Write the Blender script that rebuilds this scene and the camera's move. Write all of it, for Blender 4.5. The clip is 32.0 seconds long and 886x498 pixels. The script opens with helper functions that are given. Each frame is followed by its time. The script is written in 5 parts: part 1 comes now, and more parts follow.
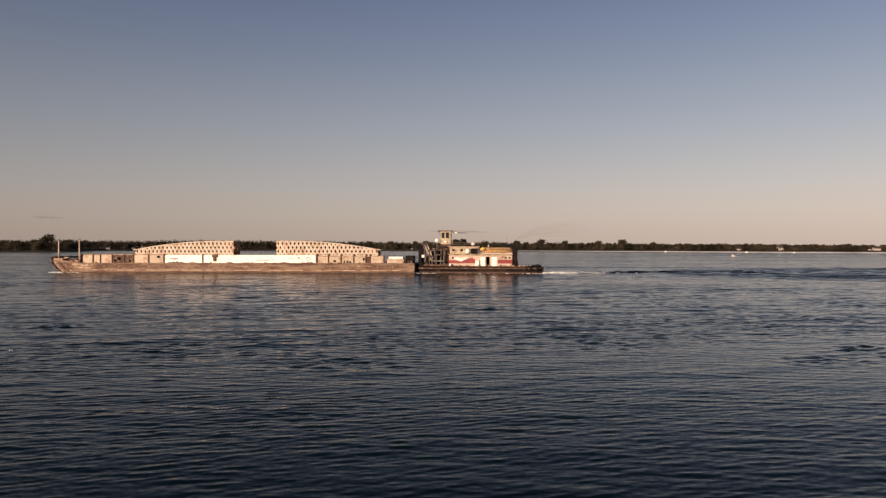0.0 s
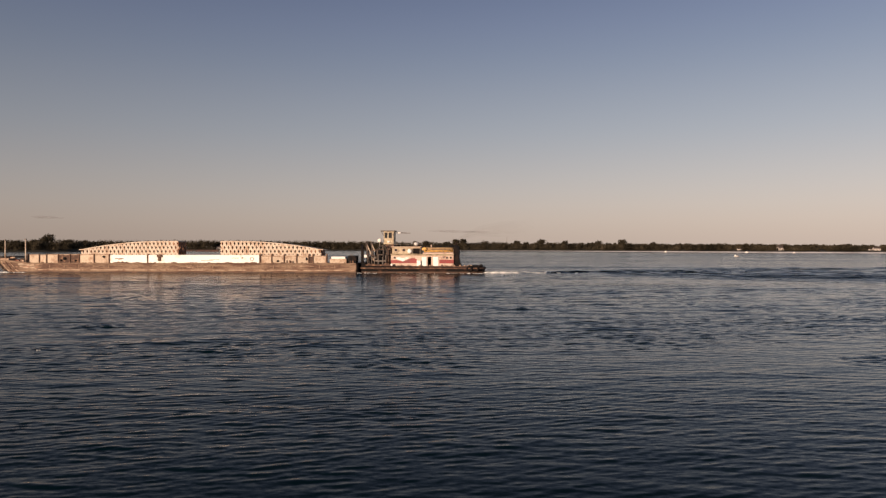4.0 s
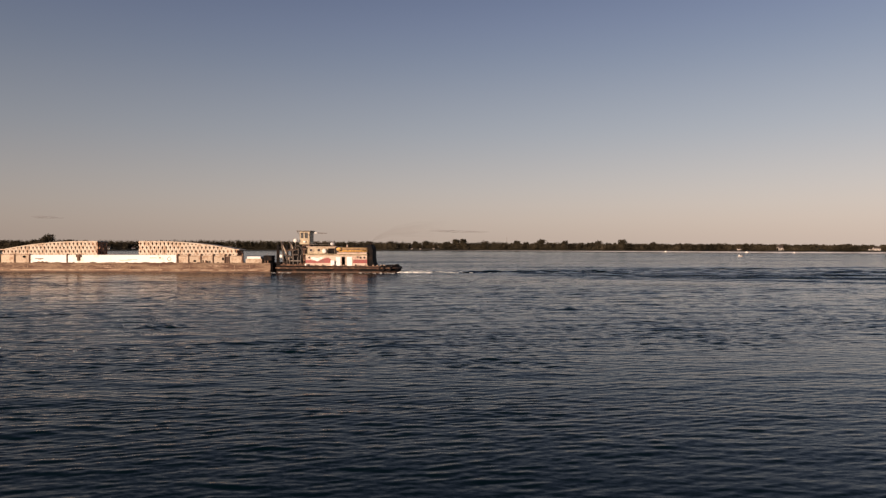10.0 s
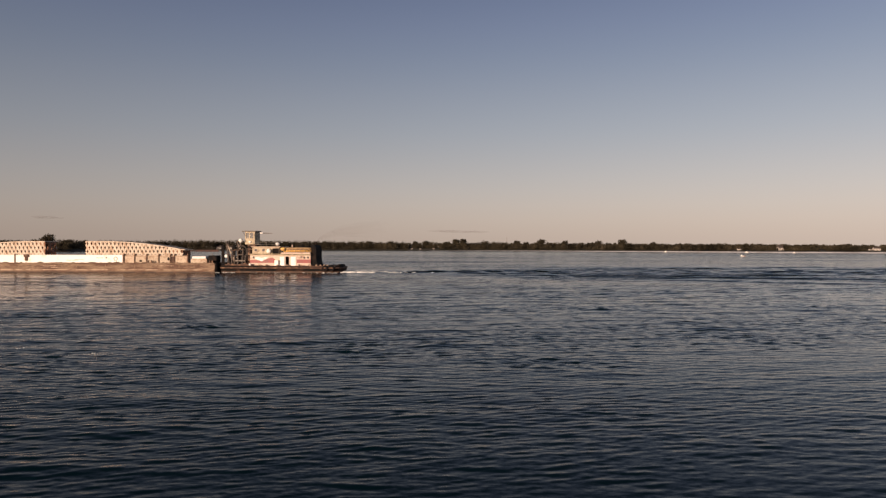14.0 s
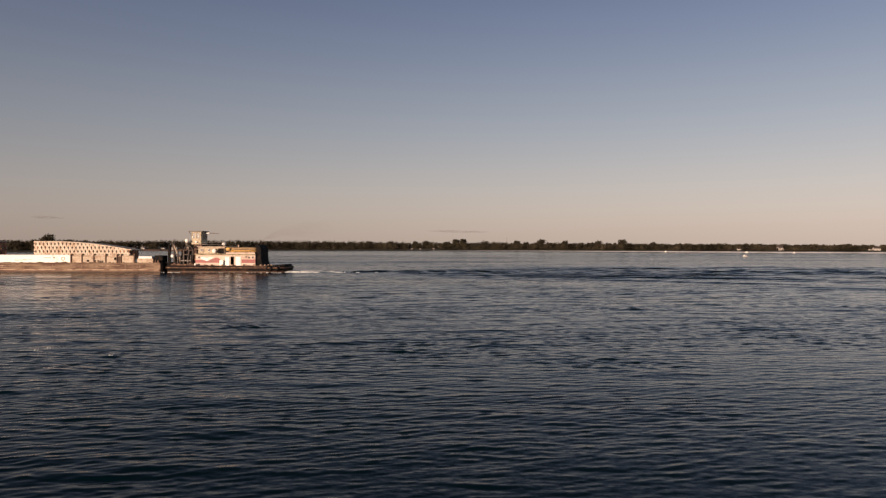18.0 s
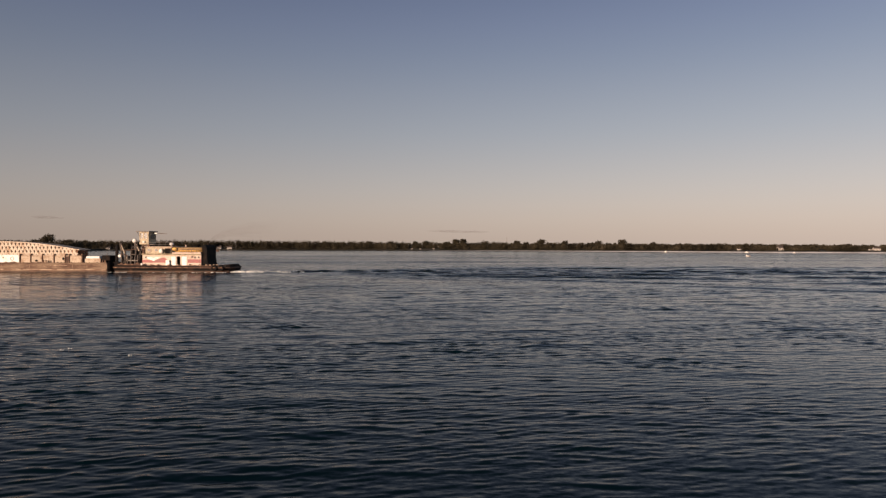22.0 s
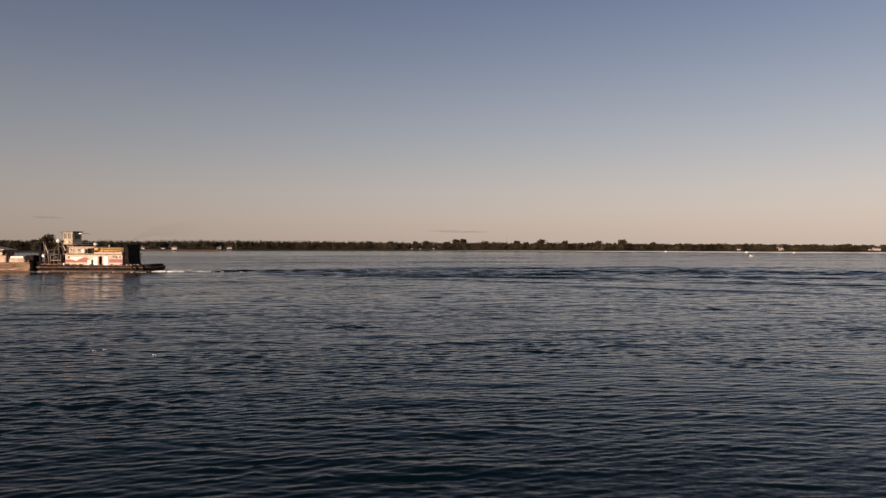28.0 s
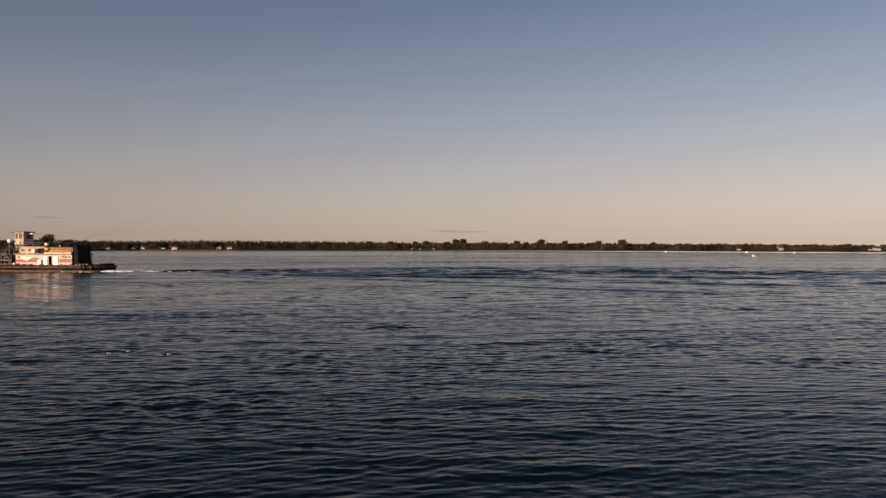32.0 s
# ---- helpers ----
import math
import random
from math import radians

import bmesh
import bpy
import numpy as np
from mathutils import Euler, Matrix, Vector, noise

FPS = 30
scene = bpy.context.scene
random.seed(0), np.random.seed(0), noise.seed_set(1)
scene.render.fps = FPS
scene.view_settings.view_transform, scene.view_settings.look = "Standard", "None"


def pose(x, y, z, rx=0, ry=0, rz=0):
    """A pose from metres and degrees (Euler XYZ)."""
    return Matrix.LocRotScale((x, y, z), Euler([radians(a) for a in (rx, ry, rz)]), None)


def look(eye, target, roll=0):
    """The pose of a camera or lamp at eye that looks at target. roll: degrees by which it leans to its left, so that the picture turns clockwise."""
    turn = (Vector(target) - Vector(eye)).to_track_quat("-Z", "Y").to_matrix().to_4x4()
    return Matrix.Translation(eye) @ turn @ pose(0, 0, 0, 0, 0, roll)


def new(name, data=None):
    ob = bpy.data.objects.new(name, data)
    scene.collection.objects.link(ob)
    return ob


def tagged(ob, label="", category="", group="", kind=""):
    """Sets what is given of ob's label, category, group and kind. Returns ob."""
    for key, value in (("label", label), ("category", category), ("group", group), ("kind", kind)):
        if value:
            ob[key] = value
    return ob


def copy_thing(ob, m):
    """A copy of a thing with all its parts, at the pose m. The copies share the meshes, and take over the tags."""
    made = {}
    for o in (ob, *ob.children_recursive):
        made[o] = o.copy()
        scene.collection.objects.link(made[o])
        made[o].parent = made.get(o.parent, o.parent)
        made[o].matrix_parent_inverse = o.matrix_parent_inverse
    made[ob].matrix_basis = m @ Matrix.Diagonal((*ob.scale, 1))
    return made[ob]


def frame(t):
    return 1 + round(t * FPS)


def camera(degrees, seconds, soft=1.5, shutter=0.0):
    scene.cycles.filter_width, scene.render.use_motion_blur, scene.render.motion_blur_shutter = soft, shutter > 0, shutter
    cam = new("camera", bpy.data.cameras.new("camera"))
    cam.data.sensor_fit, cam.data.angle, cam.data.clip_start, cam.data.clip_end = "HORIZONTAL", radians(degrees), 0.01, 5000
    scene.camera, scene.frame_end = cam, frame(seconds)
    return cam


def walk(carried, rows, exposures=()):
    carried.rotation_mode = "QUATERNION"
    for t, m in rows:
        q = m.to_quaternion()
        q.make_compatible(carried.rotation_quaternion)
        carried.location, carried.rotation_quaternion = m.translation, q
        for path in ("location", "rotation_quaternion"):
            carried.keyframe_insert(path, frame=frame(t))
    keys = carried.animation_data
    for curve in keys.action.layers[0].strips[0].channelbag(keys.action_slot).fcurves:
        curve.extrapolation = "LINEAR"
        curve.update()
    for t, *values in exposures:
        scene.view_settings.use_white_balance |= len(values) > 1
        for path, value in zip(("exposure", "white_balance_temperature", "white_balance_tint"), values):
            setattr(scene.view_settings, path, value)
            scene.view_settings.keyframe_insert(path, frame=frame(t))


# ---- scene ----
# ---------------------------------------------------------------- camera
EYE = 4.7
cam = camera(65.0, 32.0, soft=1.3)
VIEW = look((0, 0, EYE), (0, 100, EYE - 0.1625))
walk(cam, [(0.0, VIEW), (32.0, VIEW)], exposures=[(0.0, 0.27), (32.0, 0.27)])

# ---------------------------------------------------------------- world and sun
SUN_AZ, SUN_EL = 211.0, 7.0
world = bpy.data.worlds.new("evening_sky")
scene.world = world
world.use_nodes = True
wn, wl = world.node_tree.nodes, world.node_tree.links
wn.clear()
sky = wn.new("ShaderNodeTexSky")
sky.sky_type, sky.sun_disc = "NISHITA", False
sky.sun_elevation, sky.sun_rotation = radians(SUN_EL), radians(SUN_AZ)
sky.altitude, sky.air_density, sky.dust_density, sky.ozone_density = 150, 1.0, 1.6, 2.0
w_geo = wn.new("ShaderNodeTexCoord")
w_sep = wn.new("ShaderNodeSeparateXYZ")
wl.new(w_geo.outputs["Generated"], w_sep.inputs[0])
w_ramp = wn.new("ShaderNodeValToRGB")
w_ramp.color_ramp.interpolation = "LINEAR"
SKY_STOPS = [(0.0, (0.555, 0.437, 0.372)), (0.028, (0.600, 0.478, 0.412)), (0.055, (0.602, 0.502, 0.450)), (0.088, (0.545, 0.486, 0.465)), (0.16, (0.395, 0.40, 0.44)),
             (0.258, (0.244, 0.276, 0.366)), (0.322, (0.178, 0.208, 0.320)), (0.45, (0.074, 0.094, 0.145)), (0.60, (0.050, 0.066, 0.102)), (1.0, (0.044, 0.058, 0.090))]
sky_z = np.linspace(-0.06, 1.06, 449)
sky_at = [a for a, _ in SKY_STOPS]
sky_rgb = np.stack([np.convolve(np.pad(np.interp(sky_z, sky_at, [c[i] for _, c in SKY_STOPS]), 12, mode="edge"), np.hanning(27)[1:-1] / np.hanning(27).sum(), "valid") for i in range(3)], 1)
sky_stops = [0.0, 0.02, 0.04, 0.06, 0.08, 0.10, 0.12, 0.14, 0.16, 0.18, 0.20, 0.22, 0.245, 0.27, 0.30, 0.33, 0.37, 0.42, 0.48, 0.55, 0.7, 0.85, 1.0]
while len(w_ramp.color_ramp.elements) < len(sky_stops):
    w_ramp.color_ramp.elements.new(0.5)
for el, z_at in zip(w_ramp.color_ramp.elements, sky_stops):
    el.position, el.color = z_at, (*(float(np.interp(z_at, sky_z, sky_rgb[:, i])) for i in range(3)), 1)
wl.new(w_sep.outputs["Z"], w_ramp.inputs["Fac"])
w_scale = wn.new("ShaderNodeVectorMath")
w_scale.operation = "SCALE"
w_scale.inputs["Scale"].default_value = 0.10
wl.new(sky.outputs["Color"], w_scale.inputs[0])
w_mix = wn.new("ShaderNodeMix")
w_mix.data_type = "RGBA"
w_mix.inputs[0].default_value = 0.85
wl.new(w_scale.outputs[0], w_mix.inputs[6])
# the sky brightens towards the point opposite the sun
w_x = wn.new("ShaderNodeCombineXYZ")
for i in range(3):
    wl.new(w_sep.outputs["X"], w_x.inputs[i])
w_side = wn.new("ShaderNodeVectorMath")
w_side.operation = "MULTIPLY_ADD"
w_side.inputs[1].default_value, w_side.inputs[2].default_value = (0.45, 0.46, 0.46), (1.0, 1.0, 1.0)
wl.new(w_x.outputs[0], w_side.inputs[0])
w_tint = wn.new("ShaderNodeVectorMath")
w_tint.operation = "MULTIPLY"
wl.new(w_ramp.outputs["Color"], w_tint.inputs[0])
wl.new(w_side.outputs[0], w_tint.inputs[1])
wl.new(w_tint.outputs[0], w_mix.inputs[7])
w_bg = wn.new("ShaderNodeBackground")
w_bg.inputs["Strength"].default_value = 0.79
wl.new(w_mix.outputs[2], w_bg.inputs["Color"])
w_out = wn.new("ShaderNodeOutputWorld")
wl.new(w_bg.outputs[0], w_out.inputs["Surface"])

sun = new("sun", bpy.data.lights.new("sun", "SUN"))
sun.data.energy, sun.data.angle, sun.data.color = 5.0, radians(0.6), (1.0, 0.71, 0.515)
sd = Vector((math.sin(radians(SUN_AZ)) * math.cos(radians(SUN_EL)), math.cos(radians(SUN_AZ)) * math.cos(radians(SUN_EL)), math.sin(radians(SUN_EL))))
sun.matrix_world = look(sd * 300, (0, 0, 0))


# ---------------------------------------------------------------- materials
def mat(name, base, rough=0.7, metal=0.0, second=None, amount=0.5, scale=0.6, fine=9.0, vary=0.25, bump=0.25, stretch=(1, 1, 1), per_object=0.0, shine=0.5):
    """Painted, rusted or weathered surface: base colour, patches of a second one, fine grain and relief."""
    m = bpy.data.materials.new(name)
    m.use_nodes = True
    n, l = m.node_tree.nodes, m.node_tree.links
    bs = n["Principled BSDF"]
    bs.inputs["Roughness"].default_value, bs.inputs["Metallic"].default_value = rough, metal
    bs.inputs["Specular IOR Level"].default_value = shine
    tc = n.new("ShaderNodeTexCoord")
    mp = n.new("ShaderNodeMapping")
    mp.inputs["Scale"].default_value = stretch
    l.new(tc.outputs["Object"], mp.inputs["Vector"])
    big = n.new("ShaderNodeTexNoise")
    big.inputs["Scale"].default_value, big.inputs["Detail"].default_value, big.inputs["Roughness"].default_value = scale, 6, 0.65
    small = n.new("ShaderNodeTexNoise")
    small.inputs["Scale"].default_value, small.inputs["Detail"].default_value = fine, 4
    l.new(mp.outputs[0], big.inputs["Vector"])
    l.new(mp.outputs[0], small.inputs["Vector"])
    ramp = n.new("ShaderNodeValToRGB")
    ramp.color_ramp.elements[0].position, ramp.color_ramp.elements[1].position = 0.62 - amount * 0.3, 0.78 - amount * 0.3
    l.new(big.outputs["Fac"], ramp.inputs["Fac"])
    mix = n.new("ShaderNodeMix")
    mix.data_type = "RGBA"
    mix.inputs[6].default_value = (*base, 1)
    mix.inputs[7].default_value = (*(second or [c * 0.6 for c in base]), 1)
    l.new(ramp.outputs["Color"], mix.inputs[0])
    rng = n.new("ShaderNodeMapRange")
    rng.inputs["From Min"].default_value, rng.inputs["From Max"].default_value = 0.3, 0.7
    rng.inputs["To Min"].default_value, rng.inputs["To Max"].default_value = 1 - vary, 1 + vary
    l.new(small.outputs["Fac"], rng.inputs["Value"])
    mul = n.new("ShaderNodeVectorMath")
    mul.operation = "SCALE"
    l.new(mix.outputs[2], mul.inputs[0])
    l.new(rng.outputs[0], mul.inputs["Scale"])
    last = mul.outputs[0]
    if per_object:
        info = n.new("ShaderNodeObjectInfo")
        r2 = n.new("ShaderNodeMapRange")
        r2.inputs["To Min"].default_value, r2.inputs["To Max"].default_value = 1 - per_object, 1 + per_object
        l.new(info.outputs["Random"], r2.inputs["Value"])
        m2 = n.new("ShaderNodeVectorMath")
        m2.operation = "SCALE"
        l.new(last, m2.inputs[0])
        l.new(r2.outputs[0], m2.inputs["Scale"])
        last = m2.outputs[0]
    l.new(last, bs.inputs["Base Color"])
    if bump:
        b = n.new("ShaderNodeBump")
        b.inputs["Strength"].default_value, b.inputs["Distance"].default_value = bump, 0.03
        l.new(small.outputs["Fac"], b.inputs["Height"])
        l.new(b.outputs[0], bs.inputs["Normal"])
    return m


def foliage(name, base, second):
    """Leaves: two greens by clump and a fine mottling."""
    m = bpy.data.materials.new(name)
    m.use_nodes = True
    n, l = m.node_tree.nodes, m.node_tree.links
    bs = n["Principled BSDF"]
    bs.inputs["Roughness"].default_value = 0.75
    bs.inputs["Specular IOR Level"].default_value = 0.2
    g = n.new("ShaderNodeNewGeometry")
    tc = n.new("ShaderNodeTexCoord")
    nz = n.new("ShaderNodeTexNoise")
    nz.inputs["Scale"].default_value, nz.inputs["Detail"].default_value = 0.045, 2
    l.new(tc.outputs["Object"], nz.inputs["Vector"])
    add = n.new("ShaderNodeMath")
    add.operation = "MULTIPLY_ADD"
    l.new(g.outputs["Random Per Island"], add.inputs[0])
    add.inputs[1].default_value = 0.12
    l.new(nz.outputs["Fac"], add.inputs[2])
    rm = n.new("ShaderNodeMapRange")
    rm.inputs["From Min"].default_value, rm.inputs["From Max"].default_value = 0.40, 0.72
    l.new(add.outputs[0], rm.inputs["Value"])
    mix = n.new("ShaderNodeMix")
    mix.data_type = "RGBA"
    mix.inputs[6].default_value, mix.inputs[7].default_value = (*base, 1), (*second, 1)
    l.new(rm.outputs[0], mix.inputs[0])
    l.new(mix.outputs[2], bs.inputs["Base Color"])
    tr = n.new("ShaderNodeBsdfTranslucent")
    l.new(mix.outputs[2], tr.inputs["Color"])
    both = n.new("ShaderNodeMixShader")
    both.inputs[0].default_value = 0.5
    l.new(bs.outputs[0], both.inputs[1])
    l.new(tr.outputs[0], both.inputs[2])
    l.new(both.outputs[0], n["Material Output"].inputs["Surface"])
    return m


def water_material(name, open_water=True, chop=1.0, base=(0.0003, 0.0066, 0.0108), rough=0.10):
    """River water: dark teal body, mirror-like skin, capillary ripples drawn out along x, gust patches.
    On the open river the ripples that the far mesh is too coarse for grow in with distance from the near bank."""
    m = bpy.data.materials.new(name)
    m.use_nodes = True
    n, l = m.node_tree.nodes, m.node_tree.links
    bs = n["Principled BSDF"]
    bs.inputs["Roughness"].default_value, bs.inputs["IOR"].default_value = rough, 1.138
    tc = n.new("ShaderNodeTexCoord")

    def noise_at(sx, sy, detail, dist=0.0, lean=0.0):
        mp = n.new("ShaderNodeMapping")
        mp.inputs["Scale"].default_value = (sx, sy, 1)
        mp.inputs["Rotation"].default_value = (0, 0, lean)
        l.new(tc.outputs["Object"], mp.inputs["Vector"])
        nz = n.new("ShaderNodeTexNoise")
        nz.inputs["Scale"].default_value, nz.inputs["Detail"].default_value, nz.inputs["Distortion"].default_value = 1.0, detail, dist
        l.new(mp.outputs[0], nz.inputs["Vector"])
        return nz

    def scaled(vector, value):
        v = n.new("ShaderNodeVectorMath")
        v.operation = "SCALE"
        l.new(vector, v.inputs[0])
        l.new(value, v.inputs["Scale"])
        return v.outputs[0]

    def plus(u, v):
        if u is None:
            return v
        ad = n.new("ShaderNodeVectorMath")
        l.new(u, ad.inputs[0])
        l.new(v, ad.inputs[1])
        return ad.outputs[0]

    patches = noise_at(0.035, 0.13, 4, 0.8).outputs["Fac"]
    gust = n.new("ShaderNodeMapRange")
    gust.inputs["From Min"].default_value, gust.inputs["From Max"].default_value = 0.35, 0.68
    gust.inputs["To Min"].default_value, gust.inputs["To Max"].default_value = 0.30 * chop, 1.02 * chop
    l.new(patches, gust.inputs["Value"])
    fine = coarse = None
    for sx, sy, d, ax, ay, small in ((0.085, 0.30, 2, 0.05, 0.07, 0), (0.33, 1.0, 1, 0.11, 0.13, 0), (0.8, 2.8, 2, 0.20, 0.25, 0), (2.2, 7.5, 2, 0.25, 0.32, 0), (3.4, 9.0, 2, 0.12, 0.20, 1), (7.0, 17.0, 2, 0.14, 0.24, 1)):
        sub = n.new("ShaderNodeVectorMath")
        sub.operation = "SUBTRACT"
        l.new(noise_at(sx, sy, d, 0.4, -0.12).outputs["Color"], sub.inputs[0])
        # constant offset of the ripple normals, set to tune the water's brightness
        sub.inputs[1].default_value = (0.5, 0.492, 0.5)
        mu = n.new("ShaderNodeVectorMath")
        mu.operation = "MULTIPLY"
        l.new(sub.outputs[0], mu.inputs[0])
        mu.inputs[1].default_value = (ax, ay, 0)
        if small:
            fine = plus(fine, mu.outputs[0])
        else:
            coarse = plus(coarse, mu.outputs[0])
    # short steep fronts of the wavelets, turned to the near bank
    # the widest pattern tilts whole bands to darken the far water
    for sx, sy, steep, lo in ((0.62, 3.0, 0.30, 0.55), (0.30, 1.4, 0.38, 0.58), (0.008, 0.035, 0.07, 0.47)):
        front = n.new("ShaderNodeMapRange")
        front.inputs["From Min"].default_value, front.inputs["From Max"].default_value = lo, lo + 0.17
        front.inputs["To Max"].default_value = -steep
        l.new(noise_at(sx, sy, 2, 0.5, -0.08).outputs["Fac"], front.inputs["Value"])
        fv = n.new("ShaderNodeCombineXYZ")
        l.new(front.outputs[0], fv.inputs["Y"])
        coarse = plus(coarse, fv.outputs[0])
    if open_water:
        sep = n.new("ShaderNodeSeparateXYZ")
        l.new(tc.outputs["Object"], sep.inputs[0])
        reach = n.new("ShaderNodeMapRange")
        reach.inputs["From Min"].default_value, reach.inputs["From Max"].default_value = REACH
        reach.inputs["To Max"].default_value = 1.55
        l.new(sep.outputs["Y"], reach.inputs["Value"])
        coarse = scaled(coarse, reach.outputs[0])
        # further slope added to darken the distant water
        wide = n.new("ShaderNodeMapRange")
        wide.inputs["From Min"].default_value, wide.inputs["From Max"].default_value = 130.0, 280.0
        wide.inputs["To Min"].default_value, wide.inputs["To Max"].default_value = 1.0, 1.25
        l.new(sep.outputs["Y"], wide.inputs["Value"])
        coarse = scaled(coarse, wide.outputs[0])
        calm = n.new("ShaderNodeMapRange")
        calm.inputs["From Min"].default_value, calm.inputs["From Max"].default_value = 430.0, 500.0
        calm.inputs["To Min"].default_value, calm.inputs["To Max"].default_value = 1.0, 0.30
        slant = n.new("ShaderNodeMath")
        slant.operation = "MULTIPLY_ADD"
        slant.inputs[1].default_value = -0.35
        l.new(sep.outputs["X"], slant.inputs[0])
        l.new(sep.outputs["Y"], slant.inputs[2])
        l.new(slant.outputs[0], calm.inputs["Value"])
        coarse = scaled(coarse, calm.outputs[0])
    total = scaled(plus(fine, coarse), gust.outputs[0])
    # caps the away tilt, standing in for back faces hidden at a low view
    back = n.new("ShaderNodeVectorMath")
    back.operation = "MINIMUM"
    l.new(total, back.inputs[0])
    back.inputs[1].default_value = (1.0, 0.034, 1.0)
    geo = n.new("ShaderNodeNewGeometry")
    tilt = plus(geo.outputs["Normal"], back.outputs[0])
    nor = n.new("ShaderNodeVectorMath")
    nor.operation = "NORMALIZE"
    l.new(tilt, nor.inputs[0])
    l.new(nor.outputs[0], bs.inputs["Normal"])
    tint = n.new("ShaderNodeMix")
    tint.data_type = "RGBA"
    tint.inputs[6].default_value, tint.inputs[7].default_value = (*base, 1), (base[0] * 1.7, base[1] * 1.25, base[2] * 1.1, 1)
    l.new(patches, tint.inputs[0])
    l.new(tint.outputs[2], bs.inputs["Base Color"])
    return m


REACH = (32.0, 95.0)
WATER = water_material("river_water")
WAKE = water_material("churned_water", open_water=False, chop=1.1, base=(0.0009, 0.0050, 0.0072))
FOAM = mat("foam", (0.75, 0.76, 0.76), 0.8, second=(0.35, 0.40, 0.42), amount=0.7, scale=2.5, fine=14, bump=0.6)
RUST = mat("rusted_hull", (0.225, 0.158, 0.110), 0.85, second=(0.105, 0.058, 0.040), amount=0.62, scale=0.55, fine=4, vary=0.4, bump=0.5, stretch=(0.45, 1, 2.4))
RAIL = mat("scuffed_rail", (0.44, 0.33, 0.24), 0.7, second=(0.19, 0.11, 0.07), amount=0.6, scale=0.8, fine=8, vary=0.3)
DECK = mat("rusty_deck", (0.15, 0.09, 0.055), 0.9, second=(0.08, 0.05, 0.035), scale=0.7, fine=6, vary=0.35, bump=0.6)
TAN = mat("weathered_tan_steel", (0.48, 0.395, 0.305), 0.75, second=(0.29, 0.19, 0.13), amount=0.45, scale=0.9, fine=7, vary=0.2, per_object=0.18)
TANDARK = mat("rust_stained_steel", (0.22, 0.13, 0.08), 0.85, second=(0.07, 0.04, 0.03), amount=0.9, scale=1.3, fine=7, vary=0.35)
WHITE = mat("white_paint", (0.82, 0.80, 0.77), 0.55, second=(0.55, 0.48, 0.42), amount=0.15, scale=0.5, fine=6, vary=0.06, bump=0.08)
LATTICE = mat("cream_steel", (0.54, 0.46, 0.375), 0.65, second=(0.36, 0.25, 0.17), amount=0.45, scale=1.0, fine=8, vary=0.15, per_object=0.10)
REDRUST = mat("red_lead_steel", (0.30, 0.10, 0.06), 0.75, second=(0.36, 0.24, 0.16), amount=0.6, scale=1.1, fine=7, vary=0.3)
# dark colour that stands for the shade behind the lattice holes
HOLE_SHADE = mat("dark_lining", (0.035, 0.025, 0.019), 0.9, second=(0.06, 0.035, 0.024), amount=0.5, scale=0.8, fine=5, vary=0.4)
BLACK = mat("black_rubber_paint", (0.008, 0.008, 0.009), 0.85, second=(0.025, 0.017, 0.014), amount=0.5, scale=1.2, fine=9, vary=0.3, bump=0.4, shine=0.12)
CREAM = mat("cream_paint", (0.51, 0.395, 0.32), 0.5, second=(0.30, 0.19, 0.14), amount=0.4, scale=0.8, fine=7, vary=0.12, bump=0.12)
RED = mat("faded_red_paint", (0.24, 0.020, 0.022), 0.5, second=(0.15, 0.024, 0.024), amount=0.45, scale=1.0, fine=8, vary=0.15, bump=0.1)
OLIVE = mat("weathered_buff_paint", (0.44, 0.37, 0.255), 0.6, second=(0.22, 0.165, 0.11), amount=0.5, scale=1.1, fine=7, vary=0.2, bump=0.15)
TUGHULL = mat("scraped_black_hull", (0.010, 0.009, 0.009), 0.85, second=(0.055, 0.030, 0.022), amount=0.42, scale=0.55, fine=6, vary=0.4, bump=0.4, stretch=(1, 1, 1.8), shine=0.12)
CANVAS = mat("buff_canvas", (0.46, 0.31, 0.15), 0.8, second=(0.26, 0.16, 0.09), amount=0.5, scale=1.4, fine=8, vary=0.2)
ORANGE = mat("orange_canvas", (0.78, 0.46, 0.13), 0.7, second=(0.62, 0.36, 0.12), amount=0.4, scale=1.5, fine=9, vary=0.15)
GREY = mat("grey_steel", (0.16, 0.145, 0.135), 0.6, 0.2, second=(0.09, 0.065, 0.05), amount=0.5, scale=1.2, fine=8, vary=0.25)
GLASS = mat("dark_glass", (0.012, 0.013, 0.016), 0.25, second=(0.02, 0.02, 0.024), vary=0.1, bump=0, shine=0.25)
OXIDE = mat("flaking_oxide", (0.40, 0.20, 0.115), 0.8, second=(0.20, 0.085, 0.05), amount=0.6, scale=0.9, fine=6, vary=0.3)
BROWNSTEEL = mat("sooty_brown_steel", (0.12, 0.095, 0.08), 0.7, second=(0.025, 0.018, 0.016), amount=0.8, scale=0.9, fine=7, vary=0.3, bump=0.3)
WEED = mat("wet_waterline", (0.05, 0.032, 0.024), 0.7, second=(0.10, 0.055, 0.035), amount=0.6, scale=0.7, fine=5, vary=0.4, bump=0.4)
BARK = mat("bark", (0.08, 0.06, 0.045), 0.9, scale=1.5, fine=6, vary=0.3)


